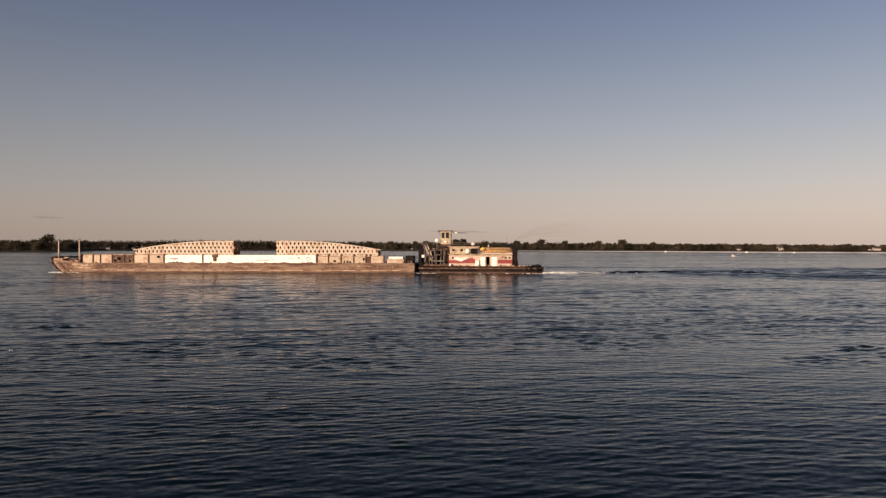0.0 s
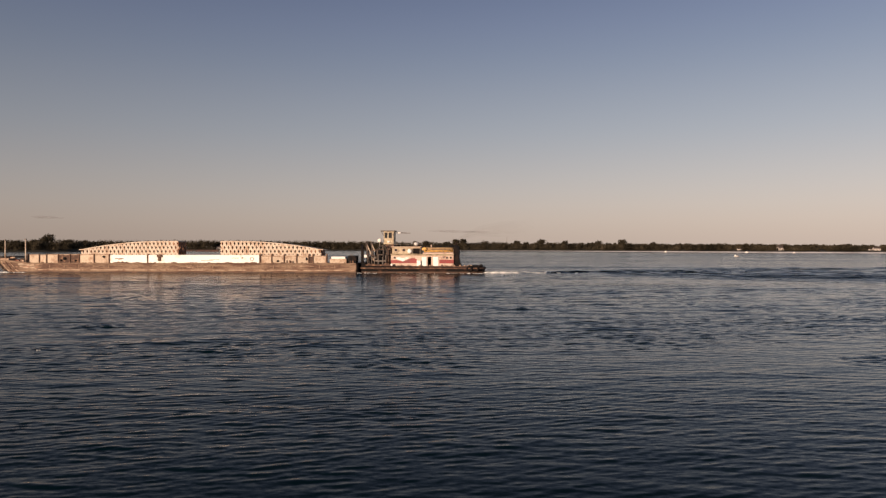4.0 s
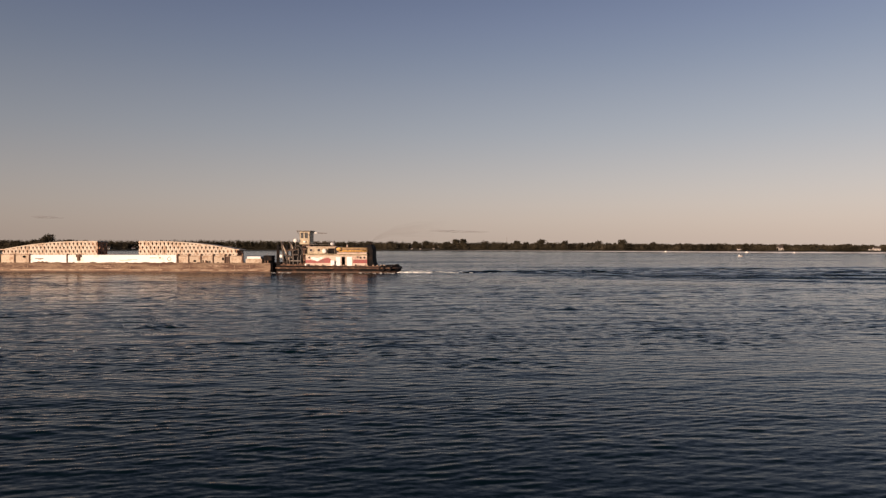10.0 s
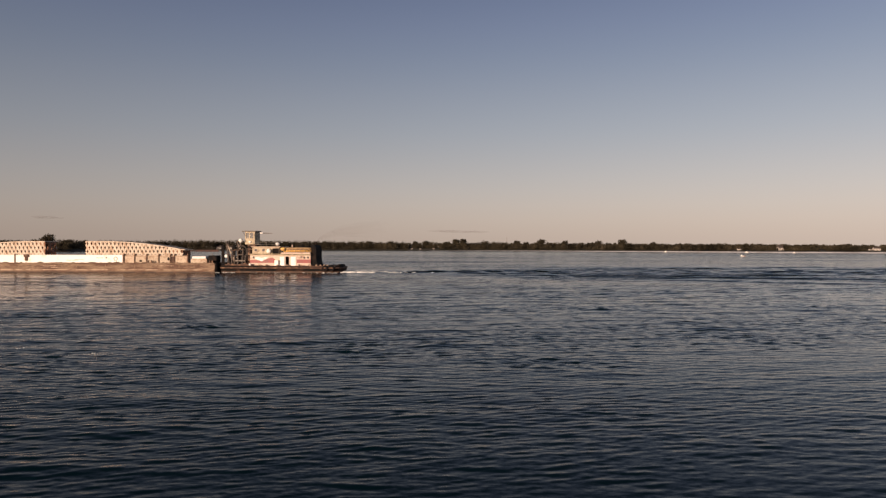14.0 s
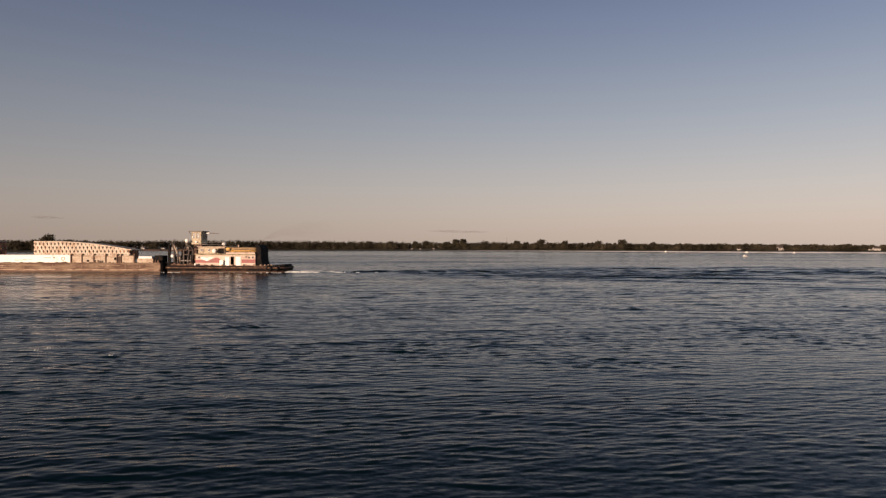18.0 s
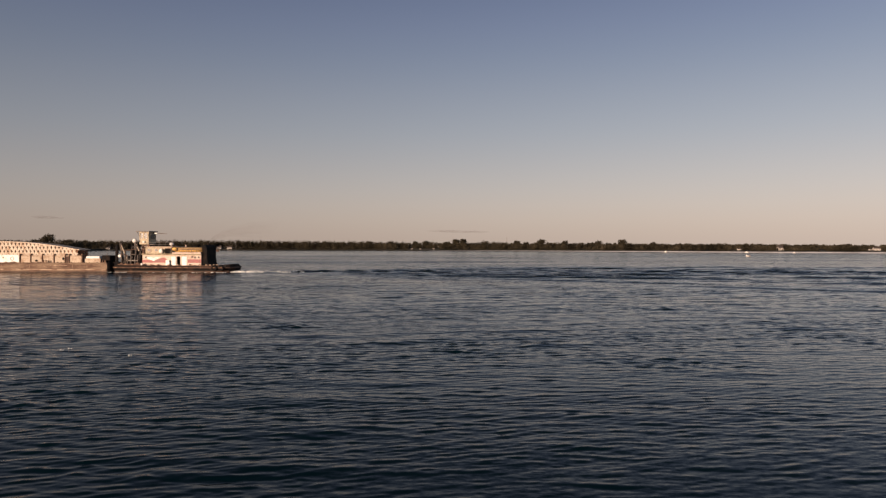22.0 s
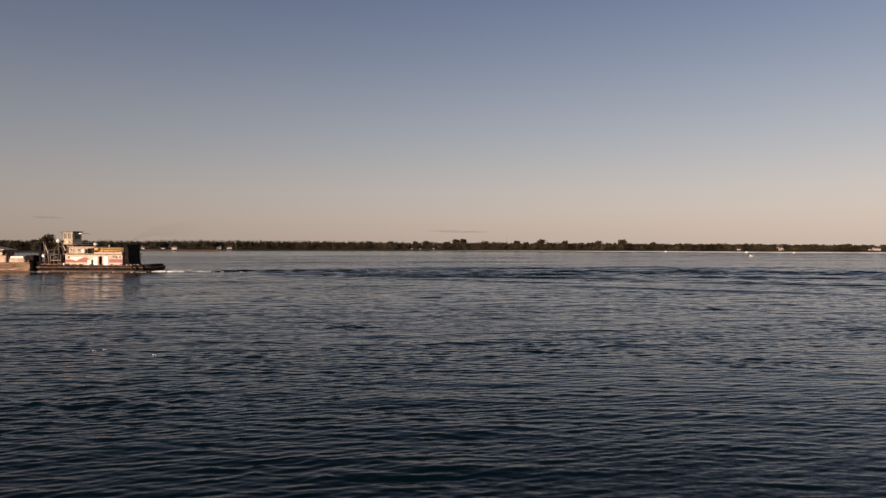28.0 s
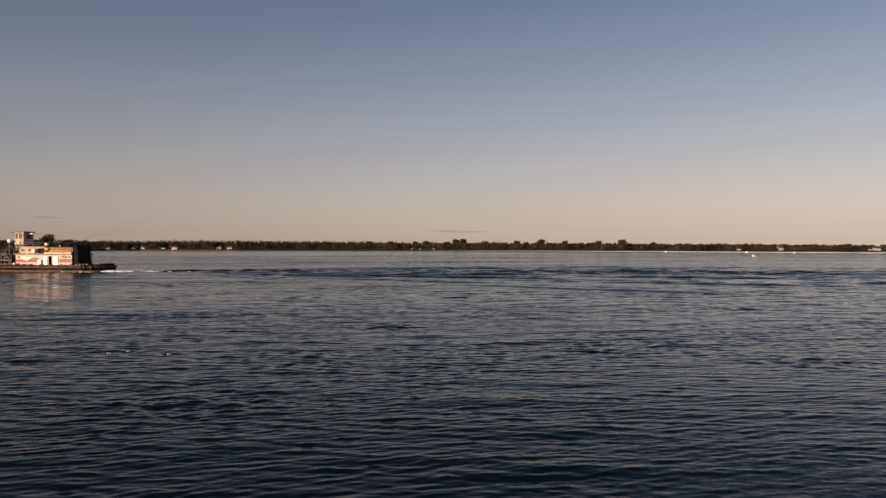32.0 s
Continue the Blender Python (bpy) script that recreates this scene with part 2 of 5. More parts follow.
def veil(name, colour, alpha, fade=0.0):
    """Thin haze: mostly see-through, with a little scattered light; it can thin out over so many metres along x."""
    m = bpy.data.materials.new(name)
    m.use_nodes = True
    n, l = m.node_tree.nodes, m.node_tree.links
    bs = n["Principled BSDF"]
    bs.inputs["Base Color"].default_value = (*colour, 1)
    bs.inputs["Roughness"].default_value, bs.inputs["Specular IOR Level"].default_value = 1.0, 0.0
    bs.inputs["Alpha"].default_value = alpha
    if fade:
        tc = n.new("ShaderNodeTexCoord")
        sep = n.new("ShaderNodeSeparateXYZ")
        l.new(tc.outputs["Object"], sep.inputs[0])
        thin = n.new("ShaderNodeMapRange")
        thin.inputs["From Min"].default_value, thin.inputs["From Max"].default_value = 0.0, fade
        thin.inputs["To Min"].default_value, thin.inputs["To Max"].default_value = alpha * 1.6, 0.0
        l.new(sep.outputs["X"], thin.inputs["Value"])
        nz = n.new("ShaderNodeTexNoise")
        nz.inputs["Scale"].default_value, nz.inputs["Detail"].default_value = 0.22, 3
        l.new(tc.outputs["Object"], nz.inputs["Vector"])
        mul = n.new("ShaderNodeMath")
        mul.operation = "MULTIPLY"
        l.new(thin.outputs[0], mul.inputs[0])
        l.new(nz.outputs["Fac"], mul.inputs[1])
        l.new(mul.outputs[0], bs.inputs["Alpha"])
    return m


CLOUD = veil("thin_cloud", (0.13, 0.115, 0.11), 0.06)
SMOKE = veil("thin_exhaust", (0.16, 0.135, 0.12), 0.042, fade=15.0)
LEAF = foliage("leaves", (0.028, 0.025, 0.016), (0.115, 0.098, 0.066))
BANK = mat("bank_earth", (0.036, 0.030, 0.020), 0.95, second=(0.020, 0.020, 0.011), amount=0.8, scale=0.03, fine=0.5, vary=0.3, bump=0.3)
# pale blue-grey that stands for the sky mirrored in calm water
SKY_STRIP = mat("pale_stone", (0.33, 0.345, 0.38), 0.95, second=(0.24, 0.245, 0.265), amount=0.4, scale=0.05, fine=1, vary=0.15)
ROOF = mat("dark_shingle", (0.07, 0.055, 0.05), 0.9, scale=1, fine=6, per_object=0.4)
SIDING = mat("pale_siding", (0.52, 0.49, 0.46), 0.7, second=(0.45, 0.40, 0.36), amount=0.3, scale=0.6, fine=4, vary=0.08, per_object=0.25)


# ---------------------------------------------------------------- building helpers
ORIGIN = {}


def box(bm, x0, x1, y0, y1, z0, z1, bevel=0.0, turn=None):
    made = bmesh.ops.create_cube(bm, size=1.0)["verts"]
    m = Matrix.Translation(((x0 + x1) / 2, (y0 + y1) / 2, (z0 + z1) / 2))
    if turn is not None:
        m = m @ turn
    m = m @ Matrix.Diagonal((abs(x1 - x0), abs(y1 - y0), abs(z1 - z0), 1))
    bmesh.ops.transform(bm, matrix=m, verts=made)
    if bevel:
        edges = list({e for v in made for e in v.link_edges})
        bmesh.ops.bevel(bm, geom=edges, offset=bevel, segments=1, affect="EDGES", profile=0.5)
    return bm


def rod(bm, a, b, r0, r1=None, seg=10):
    a, b = Vector(a), Vector(b)
    made = bmesh.ops.create_cone(bm, cap_ends=True, segments=seg, radius1=r0, radius2=r0 if r1 is None else r1, depth=(b - a).length)["verts"]
    bmesh.ops.transform(bm, matrix=Matrix.Translation((a + b) / 2) @ (b - a).to_track_quat("Z", "Y").to_matrix().to_4x4(), verts=made)
    return bm


def ball(bm, c, r, sx=1.0, sy=1.0, sz=1.0, sub=2):
    made = bmesh.ops.create_icosphere(bm, subdivisions=sub, radius=r)["verts"]
    bmesh.ops.transform(bm, matrix=Matrix.Translation(c) @ Matrix.Diagonal((sx, sy, sz, 1)), verts=made)
    return bm


def ring(bm, c, big, small, axis="y", seg=16, sec=8):
    rows = []
    for i in range(seg):
        a = 2 * math.pi * i / seg
        row = []
        for j in range(sec):
            b = 2 * math.pi * j / sec
            d = big + small * math.cos(b)
            p = (d * math.cos(a), small * math.sin(b), d * math.sin(a)) if axis == "y" else (small * math.sin(b), d * math.cos(a), d * math.sin(a))
            row.append(bm.verts.new((c[0] + p[0], c[1] + p[1], c[2] + p[2])))
        rows.append(row)
    for i in range(seg):
        for j in range(sec):
            bm.faces.new((rows[i][j], rows[(i + 1) % seg][j], rows[(i + 1) % seg][(j + 1) % sec], rows[i][(j + 1) % sec]))
    return bm


def slab(bm, outline, y0, y1):
    """An outline in x and z, given depth from y0 to y1."""
    a = [bm.verts.new((x, y0, z)) for x, z in outline]
    b = [bm.verts.new((x, y1, z)) for x, z in outline]
    bm.faces.new(a)
    bm.faces.new(b[::-1])
    for i in range(len(a)):
        j = (i + 1) % len(a)
        bm.faces.new((a[j], a[i], b[i], b[j]))
    return bm


def loft(bm, rings):
    loops = [[bm.verts.new(p) for p in r] for r in rings]
    k = len(loops[0])
    for lo, hi in zip(loops, loops[1:]):
        for i in range(k):
            bm.faces.new((lo[i], lo[(i + 1) % k], hi[(i + 1) % k], hi[i]))
    bm.faces.new(loops[0][::-1])
    bm.faces.new(loops[-1])
    return bm


def B():
    return bmesh.new()


def thing(name, origin, label, category, group="", kind=""):
    ob = new(name)
    ob.empty_display_size = 0.5
    ob.location = origin
    ORIGIN[ob] = Vector(origin)
    return tagged(ob, label, category, group, kind)


def part(name, bm, material, parent, label="", smooth=False):
    """One mesh under a thing or part; its coordinates are those of the thing's own plan."""
    off = ORIGIN[parent]
    bmesh.ops.recalc_face_normals(bm, faces=bm.faces)
    bmesh.ops.translate(bm, verts=bm.verts, vec=-off)
    me = bpy.data.meshes.new(name)
    bm.to_mesh(me)
    bm.free()
    me.materials.append(material)
    if smooth:
        me.polygons.foreach_set("use_smooth", [True] * len(me.polygons))
    ob = new(name, me)
    ob.parent = parent
    ORIGIN[ob] = off
    return tagged(ob, label)


def again(ob, dx=0.0, dy=0.0, dz=0.0, rot=None):
    """The same piece once more, on the same mesh, moved within its thing."""
    o = new(ob.name.split(".")[0], ob.data)
    o.parent = ob.parent
    o.matrix_basis = Matrix.Translation((dx, dy, dz)) @ (rot or Matrix())
    ORIGIN[o] = ORIGIN[ob]
    return o


# ---------------------------------------------------------------- the tow's way over the river
def tow(t):
    """Pose of the tow's own plan: x runs aft, y away from the viewer's bank, z up from the waterline."""
    psi = 0.0605 + 0.0007 * t
    return pose(7.71 - 2.7166 * t + 0.0009 * t * t, 129 + 0.1657 * t + 0.0032 * t * t, 0, 0, 0, -math.degrees(psi))


TIMES = [0, 2, 4, 6, 8, 10, 12, 14, 16, 18, 20, 22, 24, 26, 28, 30, 32]
RIDERS = []


def riding(ob):
    RIDERS.append((ob, Matrix.Translation(ORIGIN[ob])))
    return ob


def loose(name, bm, material, label, category, group="", smooth=False):
    """A thing of one mesh that lies on or hangs from the tow and rides with it; its origin is at its foot."""
    lo = [min(v.co[i] for v in bm.verts) for i in range(3)]
    hi = [max(v.co[i] for v in bm.verts) for i in range(3)]
    org = Vector(((lo[0] + hi[0]) / 2, (lo[1] + hi[1]) / 2, lo[2]))
    bmesh.ops.recalc_face_normals(bm, faces=bm.faces)
    bmesh.ops.translate(bm, verts=bm.verts, vec=-org)
    me = bpy.data.meshes.new(name)
    bm.to_mesh(me)
    bm.free()
    me.materials.append(material)
    if smooth:
        me.polygons.foreach_set("use_smooth", [True] * len(me.polygons))
    ob = new(name, me)
    ORIGIN[ob] = org
    return riding(tagged(ob, label, category, group))


# ---------------------------------------------------------------- the river
def river():
    rng = np.random.default_rng(4)
    d = [-4000, -1500, -500, -150, -50, -10, 5]
    y = 10.0
    while y < 5000:
        d.append(y)
        y += 0.046 if y < 22 else 0.075 if y < 45 else 0.075 + (y - 45) * 0.0045 if y < 140 else 0.5 + (y - 140) * 0.012
    d = np.array(d)
    n = 520
    u = np.linspace(0, 1, n)
    left, right = -(0.67 * np.clip(d, 10, None) + 23), 0.67 * np.clip(d, 10, None) + 3
    core = left[:, None] + (right - left)[:, None] * u[None, :]
    wing = np.array([3, 10, 30, 100, 300, 1000, 4000.0])
    xs = np.hstack([left[:, None] - wing[::-1][None, :], core, right[:, None] + wing[None, :]])
    ys = np.repeat(d[:, None], xs.shape[1], 1)
    gap_y = np.gradient(d)[:, None]
    gap_x = np.abs(np.gradient(xs, axis=1))
    z = np.zeros_like(xs)
    gust = np.zeros_like(xs)
    for j in range(26):
        wide = 1.0 if j < 14 else 0.22
        kx, ky, ph = rng.normal(0, 0.10) * wide, rng.normal(0, 0.22) * wide, rng.uniform(0, 6.28)
        gust += np.sin(kx * xs + ky * ys + ph)
    gust = np.clip(1.0 + 0.15 * gust, 0.3, 2.0)
    # boils of the current: sparse rougher patches a few metres across
    boil = np.zeros_like(xs)
    for j in range(30):
        kx, ky, ph = rng.normal(0, 0.34), rng.normal(0, 0.42), rng.uniform(0, 6.28)
        boil += np.sin(kx * xs + ky * ys + ph) / math.sqrt(15)
    boil = np.clip((boil - 0.6) / 0.9, 0, 1.3) * np.interp(ys[:, :1], (15, 26, 35, 90), (0.4, 1.0, 1.0, 0.35))
    # bands of waves: shortest and longest, how many, slope of them all, spread of their headings
    for short, long, count, slope, spread in ((0.17, 0.42, 80, 0.050, 0.42), (0.42, 0.95, 52, 0.031, 0.36), (0.95, 4.5, 44, 0.021, 0.34), (0.28, 1.4, 56, 0.105, 0.75)):
        upto = int(np.searchsorted(d, 70 if long < 0.5 else 150 if long < 2 else 900))
        x, y, gx, gy = xs[:upto], ys[:upto], gap_x[:upto], gap_y[:upto]
        band, turn = np.zeros_like(x), np.zeros_like(x)
        for _ in range(count):
            lam = short * (long / short) ** rng.random()
            ang = rng.normal(0.13, spread)
            k = 2 * math.pi / lam
            kx, ky = -k * math.sin(ang), k * math.cos(ang)
            seen = np.clip(lam / (2.5 * gy) - 0.6, 0, 1) * np.clip(lam / (abs(math.sin(ang)) + 0.15) / (2.5 * gx) - 0.6, 0, 1)
            phase, amp = kx * x + ky * y + rng.uniform(0, 6.28), slope * math.sqrt(2 / count) / k * seen
            band += amp * np.sin(phase)
            turn += amp * np.cos(phase)
        if long > 2:
            # the longer waves are made lower near the eye and higher farther out
            far_gain = np.interp(y[:, :1], (18, 30, 75, 160), (0.6, 0.7, 1.0, 1.2))
            band *= far_gain
            turn *= far_gain
        size = float(band[: upto // 3].std())
        # pointed crests, flat troughs, steep fronts and gentle backs
        z[:upto] += (boil if spread > 0.7 else gust)[:upto] * (band + 0.10 * (band * band / size - size) + 0.22 * band * turn / size)
    rows, cols = xs.shape
    co = np.stack([xs, ys, z], -1).reshape(-1, 3).astype(np.float32)
    idx = np.arange(rows * cols).reshape(rows, cols)
    quads = np.stack([idx[:-1, :-1], idx[:-1, 1:], idx[1:, 1:], idx[1:, :-1]], -1).reshape(-1, 4)
    me = bpy.data.meshes.new("water")
    me.vertices.add(len(co))
    me.vertices.foreach_set("co", co.ravel())
    me.loops.add(quads.size)
    me.loops.foreach_set("vertex_index", quads.ravel().astype(np.int32))
    me.polygons.add(len(quads))
    me.polygons.foreach_set("loop_start", np.arange(0, quads.size, 4, dtype=np.int32))
    me.polygons.foreach_set("use_smooth", np.ones(len(quads), dtype=bool))
    me.update(calc_edges=True)
    me.materials.append(WATER)
    return tagged(new("water", me), "wide dark teal river with small wind ripples", "water", kind="structure")


WATER_OB = river()


# ---------------------------------------------------------------- barge
def barge():
    o = thing("barge", (-48, 3.5, 0), "long rust-brown deck barge with raked bow and low panelled sides", "barge")
    near, far = -1.5, 8.5
    bm = slab(B(), [(-12.9, -0.8), (-79.2, -0.8), (-80.6, 0.0), (-81.7, 1.4), (-82.1, 2.45), (-80.2, 2.36), (-77.3, 2.0), (-76.0, 1.74), (-12.9, 1.74)], near, far)
    part("hull", bm, RUST, o)
    bm = box(B(), -74.2, -12.95, near - 0.22, near - 0.003, 0.42, 0.62, 0.04)
    part("rub_rail", bm, RAIL, o, "scuffed pale rubbing strake along the hull")
    bm = box(B(), -76.4, -12.95, near - 0.12, near + 0.35, 1.60, 1.86, 0.05)
    part("deck_edge", bm, RUST, o, "rusted coaming along the deck edge")
    bm = box(B(), -76.0, -13.3, near + 0.4, far - 0.4, 1.745, 1.80)
    part("deck", bm, DECK, o)
    part("waterline_band", box(B(), -79.0, -12.95, near - 0.02, near - 0.002, -0.3, 0.20, 0.0), WEED, o, "wet dark weed band along the waterline")
    # dents and long scrapes along the upper plating
    scr = random.Random(17)
    for _ in range(26):
        x0 = scr.uniform(-76, -16)
        w0, z0, h0 = scr.uniform(0.8, 4.2), scr.uniform(0.85, 1.45), scr.uniform(0.05, 0.16)
        top_edge = [(x0 + w0 * i / 6, z0 + h0 * (0.3 + 0.7 * scr.random())) for i in range(7)]
        part("hull_scrape", slab(B(), [(x0, z0)] + top_edge + [(x0 + w0, z0)], near - 0.016, near - 0.003), scr.choice((TANDARK, TANDARK, RAIL)), o, "scraped patch of rust on the plating")
    # upright stiffeners on the hull side
    bm = box(B(), -75.0, -74.86, near - 0.025, near - 0.002, 0.78, 1.58, 0.01)
    rib = part("hull_rib", bm, RUST, o)
    x = 2.9
    while x < 61:
        again(rib, x)
        x += 2.9
    # bow fender, curved up the rake
    bm = B()
    prof = [(-80.2, -0.1), (-81.2, 0.6), (-82.0, 1.6), (-82.4, 2.5), (-82.2, 3.0)]
    for (ax, az), (bx, bz) in zip(prof, prof[1:]):
        rod(bm, (ax, near - 0.05, az), (bx, near - 0.05, bz), 0.22)
        rod(bm, (ax, far + 0.05, az), (bx, far + 0.05, bz), 0.22)
    rod(bm, (-82.2, near - 0.2, 2.9), (-82.2, far + 0.2, 2.9), 0.2)
    part("bow_fender", bm, BROWNSTEEL, o, "dark worn rubber bow fender", True)
    for back, m in ((0.75, RAIL), (1.5, TANDARK), (2.4, RAIL)):
        bm = B()
        for (ax, az), (bx, bz) in zip(prof[:4], prof[1:4]):
            rod(bm, (ax + back, near - 0.02, az + 0.1), (bx + back, near - 0.02, min(bz, 2.3 - 0.12 * back)), 0.09, seg=8)
        part("bow_rib", bm, m, o, "curved scuffed rib on the bow plating", True)
    patch = random.Random(5)
    for _ in range(14):
        x0, z0 = patch.uniform(-79.8, -74.5), patch.uniform(0.5, 1.5)
        w0, h0 = patch.uniform(0.5, 1.6), patch.uniform(0.12, 0.4)
        edge = [(x0 + w0 * i / 5, z0 + h0 * (0.5 + 0.5 * patch.random())) for i in range(6)]
        part("hull_scrape", slab(B(), [(x0, z0)] + edge + [(x0 + w0, z0 + 0.04)], near - 0.014, near - 0.003), patch.choice((RAIL, TAN, REDRUST)), o, "pale scrape on the bow plating")
    bm = box(B(), -81.9, -80.2, near + 0.02, near + 0.2, 2.36, 2.78, 0.04)
    part("bow_bulwark", bm, RAIL, o, "pale scuffed bow bulwark")
    rnd = random.Random(3)
    for i in range(20):
        x = rnd.uniform(-81.4, -77.6)
        top = 2.36 if x < -80 else 2.02
        w, h = rnd.uniform(0.35, 0.95), rnd.uniform(0.22, 0.62)
        y = -0.9 + rnd.random() * 2.4
        m = rnd.choice((REDRUST, REDRUST, TANDARK, RAIL))
        if i % 4 == 0:
            bm = rod(B(), (x - w / 2, y, top + h * 0.5), (x + w / 2, y, top + h * 0.5), h * 0.5, seg=14)
            for e in (x - w / 2, x + w / 2):
                rod(bm, (e - 0.03, y, top + h * 0.5), (e + 0.03, y, top + h * 0.5), h * 0.62, seg=14)
            bmesh.ops.translate(bm, verts=bm.verts, vec=(0, 0, h * 0.12))
            loose("winch_drum", bm, m, "rust-red winch drum on the barge bow", "winch", "gear on the barge bow")
        elif i % 4 == 1:
            loose("line_coil", ring(B(), (x, y, top + h * 0.55), h * 0.42, h * 0.13), m, "coil of stiff rusty line on the barge bow", "rope", "gear on the barge bow", True)
        else:
            bm = box(B(), x - w / 2, x + w / 2, y - w / 3, y + w / 3, top, top + h, 0.03)
            box(bm, x - w / 2 - 0.03, x + w / 2 + 0.03, y - w / 3 - 0.03, y + w / 3 + 0.03, top + h * 0.72, top + h * 0.84)
            loose("gear_crate", bm, m, "reddish steel gear crate on the barge bow", "crate", "gear on the barge bow")
    for x, zt in ((-81.5, 6.1), (-77.4, 6.25)):
        bm = rod(B(), (x, -0.6, 1.95 if x > -79 else 2.35), (x, -0.6, zt), 0.13, 0.10)
        p = part("pole", bm, LATTICE, o, "pale grey light pole", True)
        bm = box(B(), x - 0.16, x + 0.16, -0.76, -0.44, zt - 0.02, zt + 0.22, 0.04)
        part("lamp_head", bm, GREY, p)
    # side panels: (start, end, top, material)
    rows = [(-77.2, -75.1, 3.45, TAN), (-74.9, -73.7, 3.40, TAN), (-73.4, -71.3, 3.50, TAN), (-71.1, -69.0, 3.50, TANDARK),
            (-68.7, -67.1, 3.50, TANDARK), (-66.9, -64.2, 3.50, TAN), (-63.9, -61.2, 3.50, TAN),
            (-60.85, -53.6, 3.36, WHITE), (-53.3, -31.7, 3.36, WHITE),
            (-31.3, -29.4, 3.22, TAN), (-29.2, -27.0, 3.22, TAN), (-26.8, -24.6, 3.22, TAN), (-24.4, -22.3, 3.2, TAN), (-22.1, -21.5, 3.2, TANDARK), (-21.3, -18.9, 3.2, TAN)]
    for a, b, top, m in rows:
        y0 = -0.10 + (0.05 if m is not WHITE else 0.0)
        bm = box(B(), a, b, y0, y0 + 0.14, 1.80, top, 0.03)
        lab = {WHITE: "long white painted side panel", TANDARK: "rust-stained side panel"}.get(m, "")
        p = part("side_panel", bm, m, o, lab)
        bm = box(B(), a + 0.03, b - 0.03, y0 - 0.05, y0 - 0.003, top - 0.16, top - 0.02, 0.02)
        part("capping", bm, m if m is WHITE else RAIL, p)
    bm = box(B(), -77.45, -77.23, -0.2, 0.2, 1.80, 3.55, 0.03)
    post = part("panel_post", bm, TANDARK, o)
    for x in (-75.0, -73.55, -71.2, -68.85, -67.0, -64.05, -61.05, -53.45, -31.5, -29.3, -26.9, -24.5, -22.2, -21.4, -18.75):
        again(post, x + 77.34)
    # worn markings on the white panels
    for x0, x1, z0, z1 in ((-59.9, -58.2, 2.55, 2.72), (-59.3, -58.6, 2.38, 2.48), (-43.0, -40.6, 2.28, 2.36), (-41.4, -39.4, 2.44, 2.50), (-37.0, -35.6, 2.72, 2.82), (-35.1, -34.8, 2.66, 2.92)):
        part("marking", box(B(), x0, x1, -0.106, -0.103, z0, z1), GREY, o, "faint grey worn marking")
    for x0, w0, h0 in ((-60.4, 3.6, 0.34), (-56.2, 1.6, 0.20), (-49.0, 1.4, 0.26), (-46.0, 2.2, 0.16), (-38.6, 1.7, 0.22), (-33.6, 1.5, 0.3)):
        edge = [(x0 + w0 * i / 9, 1.83 + h0 * (0.25 + 0.75 * abs(math.sin(i * 1.7 + x0))) * math.sin(math.pi * (i + 0.6) / 10.2)) for i in range(10)]
        part("rust_mark", slab(B(), [(x0, 1.81)] + edge + [(x0 + w0, 1.81)], -0.112, -0.104), TANDARK, o, "rust-dark scar at the foot of the white panel")
    part("marking", ring(B(), (-33.1, -0.104, 2.6), 0.34, 0.05), GREY, o, "faint grey ring-shaped mark")
    # hook hanging over the white panels, dark rounded lumps on the tan ones
    bm = box(B(), -51.6, -50.5, -0.30, -0.12, 2.9, 3.45, 0.06)
    box(bm, -51.4, -50.8, -0.30, -0.12, 2.2, 2.95, 0.1)
    loose("fender", bm, TANDARK, "rust-brown hook-shaped fitting hung over the white barge panel", "fender", "fenders on the barge")
    for x, z, w, h in ((-69.9, 2.65, 0.7, 0.6), (-67.7, 2.25, 0.5, 0.35), (-62.1, 3.0, 0.6, 0.45), (-28.1, 2.2, 0.5, 0.4), (-22.6, 2.6, 0.35, 0.6), (-70.6, 2.3, 0.4, 0.4)):
        bm = ball(B(), (x, -0.16, z), 0.5, w, 0.25, h, 2)
        loose("fender", bm, BLACK, "dark rounded lump on the barge side panel", "fender", "fenders on the barge", True)
    # rubble and gear along the deck edge
    bm = B()
    for i in range(90):
        x = rnd.uniform(-76, -13.5)
        s = rnd.uniform(0.06, 0.17)
        ball(bm, (x, rnd.uniform(-1.1, -0.4), 1.80 + s * 0.35), s, rnd.uniform(1, 2.2), 1, rnd.uniform(0.5, 1), 1)
    tagged(part("deck_rubble", bm, DECK, o, "rusty scrap and dirt along the deck edge"), kind="stuff")
    bm = rod(B(), (-13.6, -0.9, 1.80), (-13.6, -0.9, 2.35), 0.14)
    rod(bm, (-14.1, -0.9, 1.80), (-14.1, -0.9, 2.35), 0.14)
    box(bm, -14.4, -13.3, -1.1, -0.7, 1.80, 1.90)
    bit = part("bollard", bm, TANDARK, o)
    for dx in (-12,):
        again(bit, dx)
    # stern transom fender between barge and tug
    bm = box(B(), -12.94, -12.62, near + 0.3, far - 0.3, 0.2, 1.9, 0.08)
    part("transom_fender", bm, BLACK, o)
    return riding(o)


